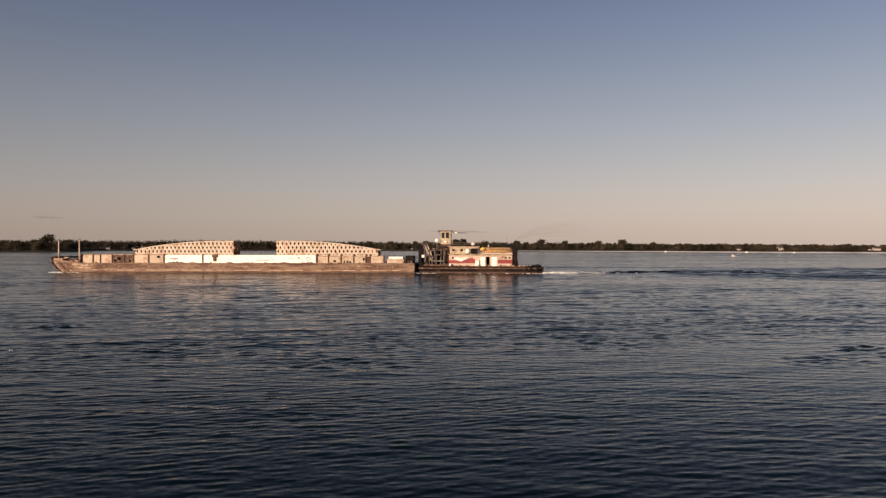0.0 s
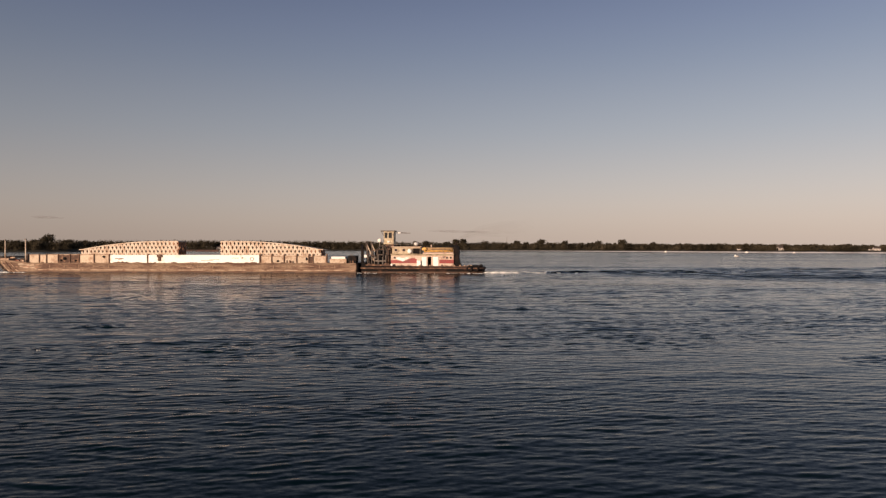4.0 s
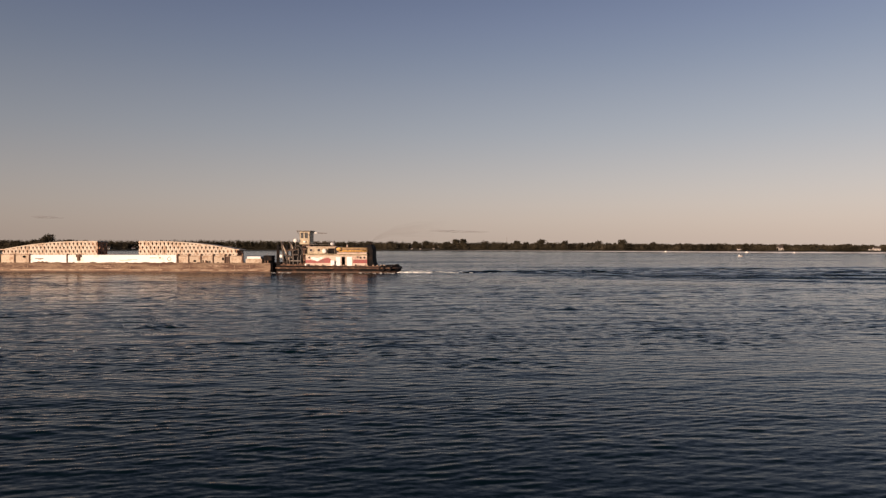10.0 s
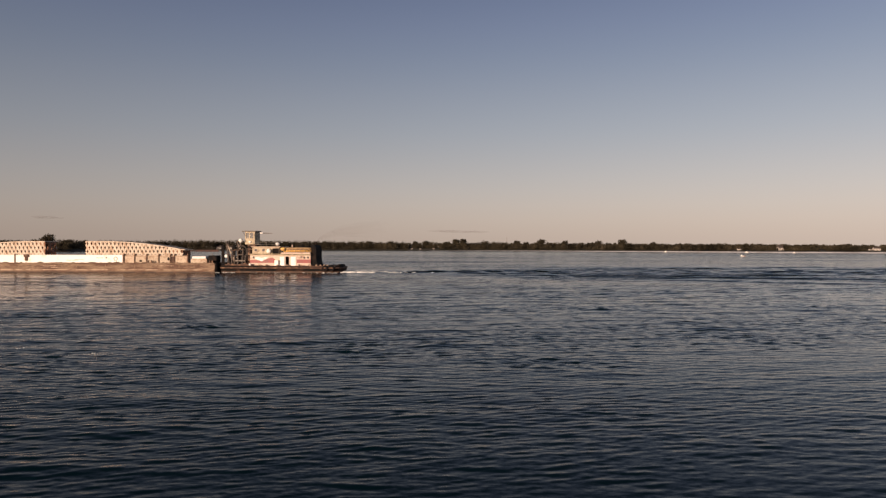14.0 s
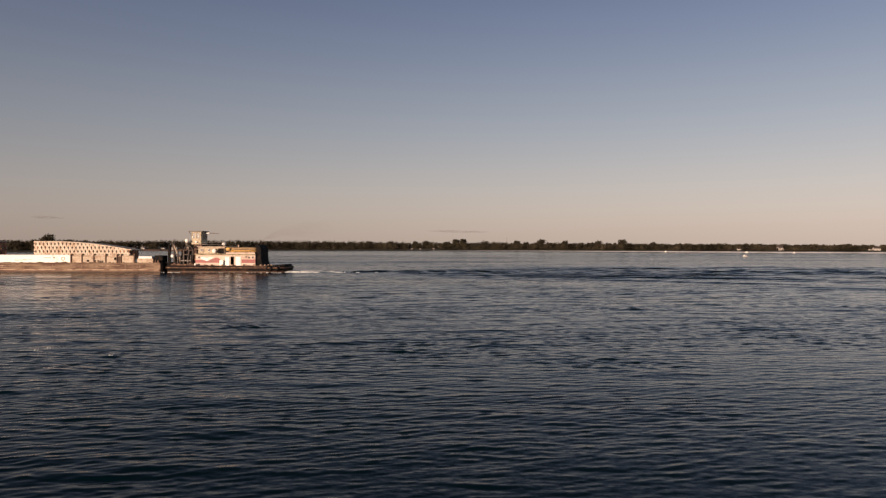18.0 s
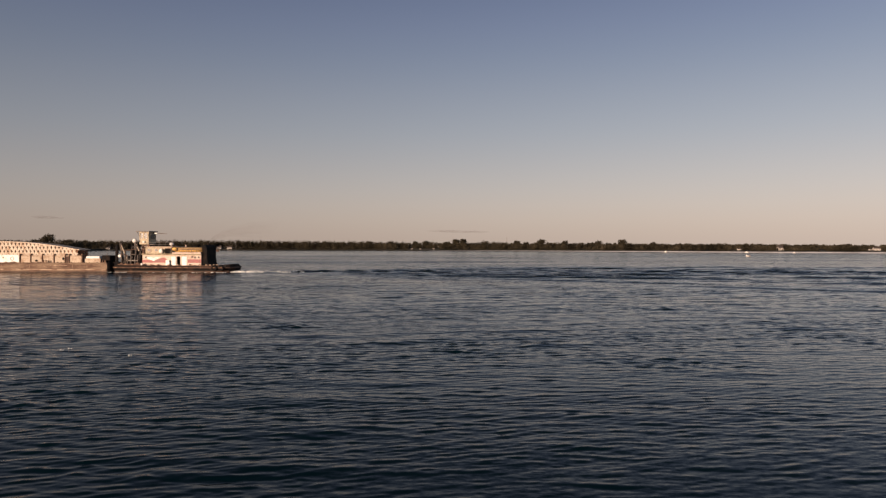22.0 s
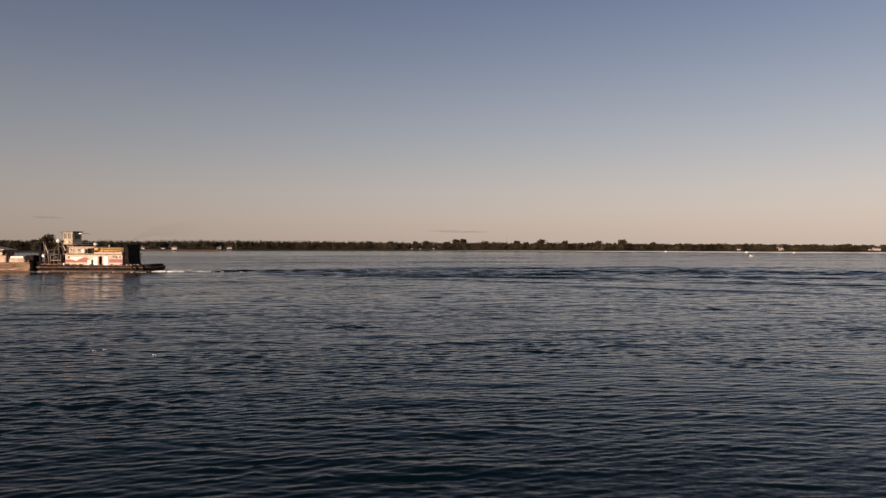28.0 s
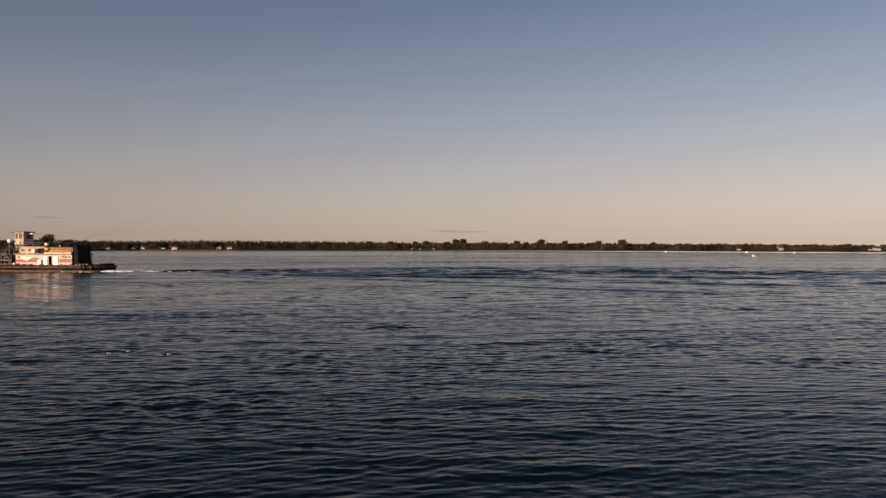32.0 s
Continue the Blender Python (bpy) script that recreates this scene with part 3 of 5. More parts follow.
def arch_cover(a, b, tall_at_right):
    """Lattice-sided arched cover: slanting bars both ways under a curved cap, hollow, with dark sheets put in for the
    inner shade.
    """
    o = thing("lattice_cover", ((a + b) / 2, 2.1, 1.8), "cream steel lattice cover with arched top, standing on the barge", "cargo cover", "lattice covers on the barge")
    base, hi = 3.32, 5.86
    span = b - a

    def top(x):
        k = (x - a) / span if tall_at_right else (b - x) / span
        return 4.25 + (hi - 4.25) * (1 - (1 - min(1, k * 1.12)) ** 2.1 if k * 1.12 < 1 else 1)

    rise = 1.46 / 0.78
    for y0, split in ((0.30, True), (3.8, False)):
        joined = None if split else B()
        for way in (1, -1):
            x = a - 2.0
            while x < b + 2.0:
                lo_x, z0 = x, base
                xx, zz = x, base
                if lo_x < a or lo_x > b:
                    edge = a if lo_x < a else b
                    z0 = base + (edge - lo_x) * rise * way
                    lo_x = edge
                if z0 >= base - 1e-6 and a <= lo_x <= b and z0 < top(lo_x) - 0.1:
                    xx, zz = lo_x, z0
                    while a < xx + 0.02 * way < b and zz < top(xx):
                        xx += 0.02 * way
                        zz += 0.02 * rise
                    if zz - z0 > 0.25:
                        L = math.hypot(xx - lo_x, zz - z0)
                        bm = joined if joined is not None else B()
                        y = y0 + (0.05 if way > 0 else 0.0)
                        turn = pose(0, 0, 0, 0, -math.degrees(math.atan2(zz - z0, xx - lo_x)))
                        cx, cz = (xx + lo_x) / 2, (zz + z0) / 2
                        box(bm, cx - L / 2, cx + L / 2, y, y + 0.08, cz - 0.178, cz + 0.178, 0, turn)
                        if joined is None:
                            part("lattice_bar", bm, LATTICE, o)
                x += 0.78
        if joined is not None:
            tagged(part("far_lattice", joined, LATTICE, o), kind="stuff")
    # curved cap plate over the whole width, thin, with an overhanging rim
    m = 24
    pts = [(a - (0.45 if tall_at_right else 0.0) + (span + 0.45) * i / m) for i in range(m + 1)]
    line = [(x, top(min(max(x, a), b))) for x in pts]
    bm = slab(B(), [(x, z) for x, z in line] + [(x, z + 0.17) for x, z in line[::-1]], 0.18, 4.05)
    part("roof_plate", bm, LATTICE, o, "smooth curved cream cap")
    bm = box(B(), a, b, 0.24, 0.46, base - 0.22, base + 0.10, 0.03)
    box(bm, a, b, 3.7, 3.95, base - 0.22, base + 0.10, 0.03)
    part("bottom_chord", bm, LATTICE, o)
    # dark sheets added so that the lattice holes read as shaded
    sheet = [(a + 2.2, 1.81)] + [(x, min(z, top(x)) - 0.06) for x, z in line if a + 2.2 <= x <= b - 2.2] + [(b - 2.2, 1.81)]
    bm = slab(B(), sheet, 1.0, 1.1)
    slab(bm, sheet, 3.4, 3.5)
    part("inner_lining", bm, HOLE_SHADE, o, "added dark sheet that stands for the shade inside the cover")
    # rusted trusses across each end: posts, rails and slanting braces
    for x, inward in ((a + 0.1, 1), (b - 0.1, -1)):
        for row in range(3):
            xx = x + inward * row * 0.85
            z1 = top(min(max(xx, a), b))
            bm = B()
            for y in (0.46, 1.55, 2.65, 3.75):
                box(bm, xx - 0.08, xx + 0.08, y - 0.10, y + 0.10, 1.80, z1, 0.02)
            for z in (2.5, (2.5 + z1) / 2, z1 - 0.25):
                box(bm, xx - 0.06, xx + 0.06, 0.4, 3.8, z - 0.09, z + 0.09)
            for y0, y1 in ((0.46, 1.55), (2.65, 1.55), (2.65, 3.75)):
                rod(bm, (xx, y0, 2.5), (xx, y1, z1 - 0.3), 0.08, seg=6)
            part("end_truss", bm, OXIDE, o, "rust-red truss across the open end")
        # broken plates still hanging on the outer truss
        for y0, y1, k0, k1 in ((0.5, 1.2, 0.15, 0.5), (1.7, 2.4, 0.45, 0.85), (2.8, 3.5, 0.1, 0.45)):
            h = top(x) - 2.5
            part("end_plate", box(B(), x - 0.03, x + 0.03, y0, y1, 2.5 + h * k0, 2.5 + h * k1, 0.01, pose(0, 0, 0, 6)), OXIDE, o, "torn rusty plate on the open end")
    return riding(o)


def deck_gear():
    o = thing("deck_locker", (-16.5, 1.0, 1.8), "tan steel deck locker with white lid, on the barge", "locker")
    bm = box(B(), -18.2, -15.0, -0.1, 2.0, 1.80, 2.62, 0.05)
    part("body", bm, TAN, o)
    bm = box(B(), -17.9, -15.2, -0.18, 2.05, 2.62, 3.06, 0.05)
    part("lid", bm, WHITE, o, "white lid")
    riding(o)
    o = thing("pump_set", (-13.9, 1.0, 1.8), "black diesel pump set on skids on the barge deck", "pump")
    bm = box(B(), -14.75, -13.1, -0.1, 1.9, 2.25, 3.25, 0.07)
    part("housing", bm, BLACK, o)
    bm = box(B(), -14.7, -14.45, -0.1, 1.9, 1.80, 2.25)
    leg = part("skid", bm, BLACK, o)
    again(leg, 0.65)
    again(leg, 1.3)
    bm = rod(B(), (-14.3, 0.9, 3.25), (-14.3, 0.9, 3.6), 0.08)
    part("exhaust", bm, GREY, o)
    riding(o)
    o = thing("hatch_plate", (-43.5, 3.5, 3.2), "flat grey hatch plate between the lattice covers", "hatch")
    bm = box(B(), -47.2, -39.6, 0.6, 6.6, 3.02, 3.22, 0.04)
    part("plate", bm, GREY, o)
    bm = box(B(), -47.0, -46.8, 0.7, 0.9, 1.80, 3.02)
    leg = part("leg", bm, TANDARK, o)
    for dx, dy in ((7.0, 0), (0, 5.4), (7.0, 5.4), (3.5, 0)):
        again(leg, dx, dy)
    riding(o)


# ---------------------------------------------------------------- push tug
def tug():
    o = thing("tugboat", (-1, 3.5, 0), "small old push tug with cream house, red stripe and black hull", "tugboat")

    def outline(grow, z, sheer=0.0):
        pts = []
        n0, f0 = -0.9 - grow, 7.9 + grow
        fore, aft = -12.5 - grow, 11.0 + grow
        pts += [(fore, n0 + 1.2), (fore + 0.5, n0 + 0.3), (fore + 2.0, n0)]
        pts += [(aft - 3.0, n0), (aft - 1.5, n0 + 0.35), (aft - 0.5, n0 + 1.3), (aft, n0 + 2.8)]
        pts += [(aft, f0 - 2.8), (aft - 0.5, f0 - 1.3), (aft - 1.5, f0 - 0.35), (aft - 3.0, f0)]
        pts += [(fore + 2.0, f0), (fore + 0.5, f0 - 0.3), (fore, f0 - 1.2)]
        return [(x, y, z + (sheer if x < -10 else 0)) for x, y in pts]

    bm = loft(B(), [outline(-0.5, -1.0), outline(-0.15, 0.1), outline(0, 0.75), outline(0, 1.12, 0.25), outline(-0.18, 1.13, 0.25), outline(-0.22, 1.0)])
    part("hull", bm, TUGHULL, o, "black tug hull scraped to rust along its sides")
    bm = loft(B(), [outline(0.10, 0.80), outline(0.16, 0.92), outline(0.10, 1.04)])
    part("guard_rail", bm, TANDARK, o, "rust-stained guard round the hull")
    bm = loft(B(), [outline(-0.25, 0.99), outline(-0.25, 1.06)])
    part("deck", bm, DECK, o)
    # tall bow block that bears on the barge
    bm = box(B(), -12.6, -11.3, -0.2, 7.2, 0.1, 1.95, 0.12)
    part("push_block", bm, BLACK, o, "black rubber push block")
    bm = box(B(), -11.3, -6.4, -0.55, -0.25, 1.1, 1.62, 0.06)
    part("bow_bulwark", bm, TANDARK, o, "rust-streaked black bulwark")
    bm = box(B(), -6.4, 8.6, -0.72, -0.50, 1.08, 1.34, 0.05)
    part("side_bulwark", bm, TANDARK, o)
    bm = box(B(), 8.0, 10.4, 1.0, 6.0, 1.06, 1.40, 0.1)
    part("stern_platform", bm, BLACK, o)
    for x, y in ((8.1, -1.0), (9.25, -0.62)):
        bm = ring(B(), (x, y, 0.85), 0.42, 0.19, "y")
        loose("tyre", bm, BLACK, "worn black tyre fender on the tug quarter", "tyre", "tyres on the tug", True)
    bm = rod(B(), (10.2, 1.2, 1.2), (10.2, 5.8, 1.2), 0.36, seg=14)
    part("stern_roller", bm, BLACK, o, "", True)
    rnd = random.Random(8)
    for i in range(9):
        s = rnd.uniform(0.22, 0.36)
        p0 = (rnd.uniform(6.8, 9.4), rnd.uniform(-0.1, 2.5), 1.06 + s * 0.4)
        bm = ring(B(), (0, 0, 0), s, s * 0.38, "y", 10, 6)
        bmesh.ops.transform(bm, matrix=Matrix.Translation(p0) @ pose(0, 0, 0, 80 + rnd.uniform(-14, 14), 0, rnd.uniform(0, 90)), verts=bm.verts)
        loose("line_coil", bm, RAIL, "heaped mooring line on the tug stern deck", "rope", "mooring lines on the tug", True)

    # main house with a real doorway
    def wall(*boxes):
        bm = B()
        for b in boxes:
            box(bm, *b)
        return bm

    house = part("main_house", wall((-6.6, 0.28, 0.0, 0.12, 1.06, 3.42), (0.95, 5.1, 0.0, 0.12, 1.06, 3.42), (0.28, 0.95, 0.0, 0.12, 3.05, 3.42),
                                    (-6.6, 5.1, 6.88, 7.0, 1.06, 3.42), (-6.6, -6.48, 0.12, 6.88, 1.06, 3.42), (4.98, 5.1, 0.12, 6.88, 1.06, 3.42)), CREAM, o, "cream painted deckhouse")
    part("house_roof", box(B(), -6.75, 5.25, -0.42, 7.25, 3.42, 3.56, 0.04), OLIVE, house)
    part("foot_rail", box(B(), -6.6, 5.1, -0.10, -0.003, 1.10, 1.26, 0.02), BLACK, house, "dark kick strip along the deckhouse foot")
    wave = [(-6.62, 1.84), (-1.75, 1.84), (-1.75, 2.55), (-2.2, 2.80), (-2.8, 2.78), (-3.5, 2.52), (-4.3, 2.24), (-5.0, 2.34), (-5.7, 2.44), (-6.62, 2.40)]
    part("red_stripe", slab(B(), wave, -0.03, -0.003), RED, house, "faded red stripe with a waving top edge")
    flag = [(-5.5, 2.62), (-4.9, 2.38), (-4.4, 2.16), (-4.0, 2.30), (-3.5, 2.60), (-3.1, 2.88), (-3.8, 2.96), (-4.4, 2.78), (-5.0, 2.96), (-5.7, 2.84)]
    part("white_patch", slab(B(), flag, -0.045, -0.003), WHITE, house, "white painted patch above the red stripe")
    part("sheer_strip", box(B(), -6.6, 5.1, -0.06, -0.003, 3.26, 3.40, 0.02), OLIVE, house)
    for x in (-5.9, 3.9, 4.6):
        rim = part("porthole", ring(B(), (x, -0.02, 2.86), 0.17, 0.04), GREY, house, "", True)
        part("pane", rod(B(), (x, -0.012, 2.86), (x, -0.004, 2.86), 0.17, seg=14), GLASS, rim)
    part("red_stripe", box(B(), 2.45, 5.12, -0.03, -0.003, 1.80, 2.50), RED, house, "faded red stripe, stern end")
    part("front_stripe", box(B(), -6.63, -6.603, 0.1, 6.9, 1.82, 2.50), RED, house)
    for x0, x1, z1 in ((-0.80, 0.10, 3.04), (1.30, 2.30, 3.04)):
        d = part("door", box(B(), x0, x1, -0.12, -0.04, 1.28, z1, 0.035), WHITE, house, "white steel door, hooked open")
        hinge = -1 if x0 < 0 else 1
        part("door_handle", rod(B(), ((x0 + x1) / 2 + 0.3 * hinge, -0.13, 2.1), ((x0 + x1) / 2 + 0.3 * hinge, -0.2, 2.1), 0.04, seg=8), GREY, d)
    part("door_frame", wall((0.20, 0.28, -0.03, 0.14, 1.2, 3.13), (0.95, 1.03, -0.03, 0.14, 1.2, 3.13), (0.28, 0.95, -0.03, 0.14, 3.05, 3.13)), CREAM, house)
    part("side_locker", box(B(), -1.72, -0.98, -0.55, -0.02, 1.34, 2.36, 0.04), WHITE, o, "white locker beside the door")
    bm = ball(B(), (3.3, -0.08, 2.95), 0.16, 1, 0.4, 1, 2)
    part("side_lamp", bm, GREY, o, "", True)

    # upper cabin and boat deck
    cabin = part("upper_cabin", box(B(), -6.5, -1.2, 0.9, 6.1, 3.56, 4.86, 0.06), OLIVE, o, "weathered buff upper cabin")
    part("cabin_roof", box(B(), -6.7, -0.9, 0.7, 6.3, 4.86, 4.97, 0.03), CREAM, cabin)
    # black panel on the solid wall for the shade under the awning
    part("cabin_opening", box(B(), -2.55, -1.3, 0.86, 0.897, 3.6, 4.55), BLACK, cabin, "black panel in place of the shaded cabin side under the awning")
    part("awning", box(B(), -2.7, -0.9, -0.1, 0.9, 4.62, 4.70, 0.02), CREAM, cabin)
    for x in (-2.6, -1.0):
        part("awning_post", rod(B(), (x, 0.0, 3.56), (x, 0.0, 4.62), 0.04), GREY, cabin)
    bm = ball(B(), (-3.15, 0.55, 4.1), 0.46, 1, 0.7, 1.05, 2)
    loose("life_raft", bm, WHITE, "white life raft canister on the tug boat deck", "life raft", "", True)
    mast = part("dome_mast", rod(B(), (-2.2, 3.0, 4.97), (-2.2, 3.0, 5.25), 0.07), GREY, o)
    part("radome", ball(B(), (-2.2, 3.0, 5.45), 0.42, 1, 1, 0.75, 3), WHITE, mast, "white round radome", True)
    part("dodger", box(B(), -0.6, 5.1, -0.20, -0.14, 3.56, 3.84, 0.02), CREAM, o, "cream canvas dodger along the rail")
    for i in range(7):
        part("rail_post", rod(B(), (-0.6 + i * 0.95, -0.1, 3.56), (-0.6 + i * 0.95, -0.1, 4.4), 0.03), GREY, o)
    # orange rescue boat on chocks
    n = 12
    sec = []
    for i in range(n + 1):
        k = i / n
        x = -0.5 + 5.6 * k
        w = 0.95 * (1 - abs(2 * k - 1) ** 3) + 0.12
        sec.append([(x, 1.2 - w, 4.32), (x, 1.2 - w * 0.8, 4.0), (x, 1.2, 3.80), (x, 1.2 + w * 0.8, 4.0), (x, 1.2 + w, 4.32), (x, 1.2, 4.5)])
    boat = thing("rescue_boat", (2.3, 1.2, 3.8), "yellow-orange rescue boat under a buff canvas cover", "boat")
    part("hull", loft(B(), sec), ORANGE, boat, "yellow-orange boat hull", True)
    sec = [[(x, y, z + 0.035) for x, y, z in ((s[0][0], s[0][1] - 0.03, 4.34), (s[0][0], s[0][1] + 0.05, 4.52), (s[0][0], 1.2, 4.80), (s[0][0], s[4][1] - 0.05, 4.52), (s[0][0], s[4][1] + 0.03, 4.34), (s[0][0], 1.2, 4.55))] for s in sec]
    part("boat_cover", loft(B(), sec), CANVAS, boat, "buff canvas boat cover", True)
    riding(boat)
    loose("buoy", ball(B(), (-0.35, 0.35, 4.45), 0.40, 1.25, 0.8, 0.9, 2), ORANGE, "bright orange-yellow buoy beside the rescue boat", "buoy", "", True)
    # black strip put in as the shadow line along the boat
    part("gunwale", box(B(), 0.1, 4.5, 0.12, 0.20, 4.24, 4.33, 0.02), BLACK, boat, "dark strip standing in for the shadow line on the boat")
    for x in (0.7, 3.9):
        part("chock", box(B(), x - 0.1, x + 0.1, 0.5, 1.9, 3.56, 3.95), GREY, o)
    part("vent_post", rod(B(), (0.75, 2.9, 3.56), (0.75, 2.9, 5.3), 0.16, 0.14), CREAM, o, "", True)
    for x, y, w, h in ((0.2, 3.9, 0.9, 0.7), (1.6, 3.6, 1.1, 1.15), (3.0, 4.0, 0.8, 0.9), (4.1, 3.7, 0.9, 1.3)):
        loose("deck_box", box(B(), x, x + w, y, y + 1.4, 3.56, 4.3 + h * 0.75, 0.08), BLACK, "soot-dark box on the tug boat deck", "box", "boxes on the tug")
    # black aft casing
    bm = slab(B(), [(5.12, 1.06), (6.7, 1.06), (6.25, 1.8), (6.08, 2.8), (6.1, 4.1), (6.02, 4.8), (5.75, 5.2), (5.4, 5.3), (5.12, 5.2)], 0.35, 4.7)
    part("aft_casing", bm, BLACK, o, "black canvas-covered aft casing")
    part("stack", rod(B(), (5.5, 2.4, 5.1), (5.5, 2.4, 5.75), 0.2), BLACK, o, "", True)

    # wheelhouse on its tower
    part("wheelhouse_tower", box(B(), -7.9, -6.3, 2.2, 4.8, 1.06, 5.5, 0.05), TANDARK, o, "rust-dark tower under the wheelhouse")
    wh = part("wheelhouse", wall((-8.3, -6.4, 2.0, 5.0, 5.4, 6.55), (-8.3, -6.4, 2.0, 5.0, 7.60, 7.84), (-8.3, -8.1, 2.0, 2.2, 6.55, 7.60), (-6.7, -6.4, 2.0, 2.2, 6.55, 7.60),
                                 (-7.55, -7.35, 2.0, 2.2, 6.55, 7.60), (-8.3, -8.1, 4.8, 5.0, 6.55, 7.60), (-6.6, -6.4, 4.8, 5.0, 6.55, 7.60), (-6.54, -6.4, 2.2, 4.8, 6.55, 7.60)), OLIVE, o, "weathered buff wheelhouse with dark windows")
    for x0, x1 in ((-8.1, -7.55), (-7.35, -6.7)):
        part("window", box(B(), x0, x1, 2.08, 2.11, 6.55, 7.60), GLASS, wh)
    part("front_window", box(B(), -8.22, -8.18, 2.2, 4.8, 6.55, 7.60), GLASS, wh)
    part("far_window", box(B(), -8.1, -6.6, 4.88, 4.91, 6.55, 7.60), GLASS, wh)
    part("wheelhouse_roof", box(B(), -8.85, -6.1, 1.7, 5.2, 7.84, 8.02, 0.04), GREY, wh, "dark wheelhouse roof")
    part("aft_panel", box(B(), -6.397, -6.35, 2.1, 4.9, 5.5, 7.58), OLIVE, wh)
    part("aft_window", box(B(), -6.347, -6.33, 2.7, 4.3, 6.5, 7.35), GLASS, wh, "dark glazed aft window of the wheelhouse")
    part("brow", box(B(), -6.4, -5.4, 2.2, 4.8, 5.3, 5.45, 0.03), GREY, wh)
    part("floodlight", ball(B(), (-7.3, 1.85, 5.85), 0.26, 1.2, 0.7, 0.8, 2), WHITE, wh, "white floodlight on the wheelhouse front", True)
    for x in (-8.75, -6.25):
        part("roof_strut", rod(B(), (x, 1.9, 7.84), (x + (0.5 if x < -7 else -0.2), 2.0, 7.0), 0.05), GREY, wh)
    boom = part("boom", rod(B(), (-6.0, 3.2, 7.62), (-3.3, 3.2, 7.50), 0.10, 0.05), GREY, o, "thin dark antenna boom")
    part("horn", ball(B(), (-5.45, 3.1, 7.58), 0.24, 1.7, 0.8, 0.7, 2), WHITE, boom, "white loudhailer", True)
    # searchlight mast
    part("light_mast", rod(B(), (-8.95, 1.4, 1.06), (-8.95, 1.4, 5.7), 0.12, 0.09), GREY, o)
    part("searchlight", ball(B(), (-8.95, 1.4, 6.1), 0.42, 1, 0.9, 1.0, 3), WHITE, o, "white searchlight drum", True)

    # push knees, winch and frames on the foredeck
    for y in (0.6, 6.4):
        bm = box(B(), -12.35, -11.85, y - 0.2, y + 0.2, 1.2, 5.3, 0.06)
        k = part("push_knee", bm, BLACK, o, "tall black push knee")
        bm = box(B(), -11.2, -10.9, y - 0.15, y + 0.15, 1.1, 5.9, 0.04, pose(0, 0, 0, 0, -9))
        part("knee_brace", bm, BROWNSTEEL, k, "worn brown brace")
        bm = rod(B(), (-11.5, y, 5.9), (-9.9, y, 2.3), 0.13)
        part("boom_arm", bm, TAN, o, "beige derrick arm")
        bm = rod(B(), (-11.0, y, 5.9), (-11.2, y, 4.9), 0.10)
        part("fork", bm, BROWNSTEEL, o)
    bm = box(B(), -11.75, -11.2, 0.35, 0.55, 2.85, 3.4, 0.08)
    part("fairlead", bm, WHITE, o, "white painted fairlead")
    bm = rod(B(), (-10.6, 1.0, 2.0), (-10.6, 6.0, 2.0), 0.7, seg=16)
    w = part("winch_drum", bm, GREY, o, "grey winch drum", True)
    part("winch_frame", wall((-11.2, -10.0, 0.8, 1.0, 1.06, 2.4), (-11.2, -10.0, 6.0, 6.2, 1.06, 2.4)), BLACK, w)
    for y in (0.7, 5.9):
        bm = B()
        prev = None
        for i in range(9):
            a = math.pi * i / 8
            p = (-8.35 - 0.95 * math.cos(a), y, 3.9 + 1.2 * math.sin(a))
            if prev:
                rod(bm, prev, p, 0.13)
            prev = p
        rod(bm, (-9.3, y, 1.06), (-9.3, y, 3.9), 0.14)
        rod(bm, (-7.4, y, 1.06), (-7.4, y, 3.9), 0.14)
        rod(bm, (-9.3, y, 3.4), (-7.4, y, 3.4), 0.1)
        part("hoop_frame", bm, BROWNSTEEL, o, "sooty tubular hoop frame worn to grey-brown")
    part("winch_house", box(B(), -10.0, -7.85, 2.0, 5.2, 1.06, 4.1, 0.06), BLACK, o, "soot-black winch house")
    for i, (x, y, z1, w) in enumerate(((-11.0, 0.2, 3.7, 0.10), (-10.3, 0.3, 4.4, 0.09), (-9.75, 0.15, 3.3, 0.12), (-8.1, 0.2, 4.6, 0.10))):
        part("deck_post", box(B(), x - w, x + w, y, y + 0.2, 1.06, z1, 0.02), BROWNSTEEL, o, "sooty foredeck post")
    part("cross_bar", rod(B(), (-11.2, 0.25, 3.55), (-9.6, 0.25, 3.15), 0.08), TANDARK, o)
    part("cross_bar", rod(B(), (-10.4, 0.35, 4.2), (-8.0, 0.35, 4.45), 0.06), TANDARK, o)
    for x, z, r in ((-10.75, 1.5, 0.36), (-9.95, 1.45, 0.32), (-7.55, 1.55, 0.40)):
        loose("gear_bag", ball(B(), (x, -0.05, z), r, 1.2, 0.7, 0.95, 2), TANDARK, "rust-brown bundle on the tug foredeck", "bundle", "bundles on the tug", True)
    part("winch_cover", box(B(), -11.5, -9.6, 1.9, 5.1, 2.6, 3.1, 0.15), GREY, o)
    bm = box(B(), -9.9, -7.6, 0.1, 0.6, 2.15, 2.35)
    part("catwalk", bm, GREY, o)
    for i, x in enumerate((-9.7, -9.0, -8.2, -7.6)):
        part("stanchion", rod(B(), (x, 0.1, 1.06), (x, 0.1, 3.0 + 0.3 * (i % 2)), 0.07), GREY, o)
    loose("float", ball(B(), (-6.35, -0.75, 1.55), 0.24, 1, 1, 1, 2), WHITE, "small white float hung on the tug bulwark", "float", "floats on the tug", True)
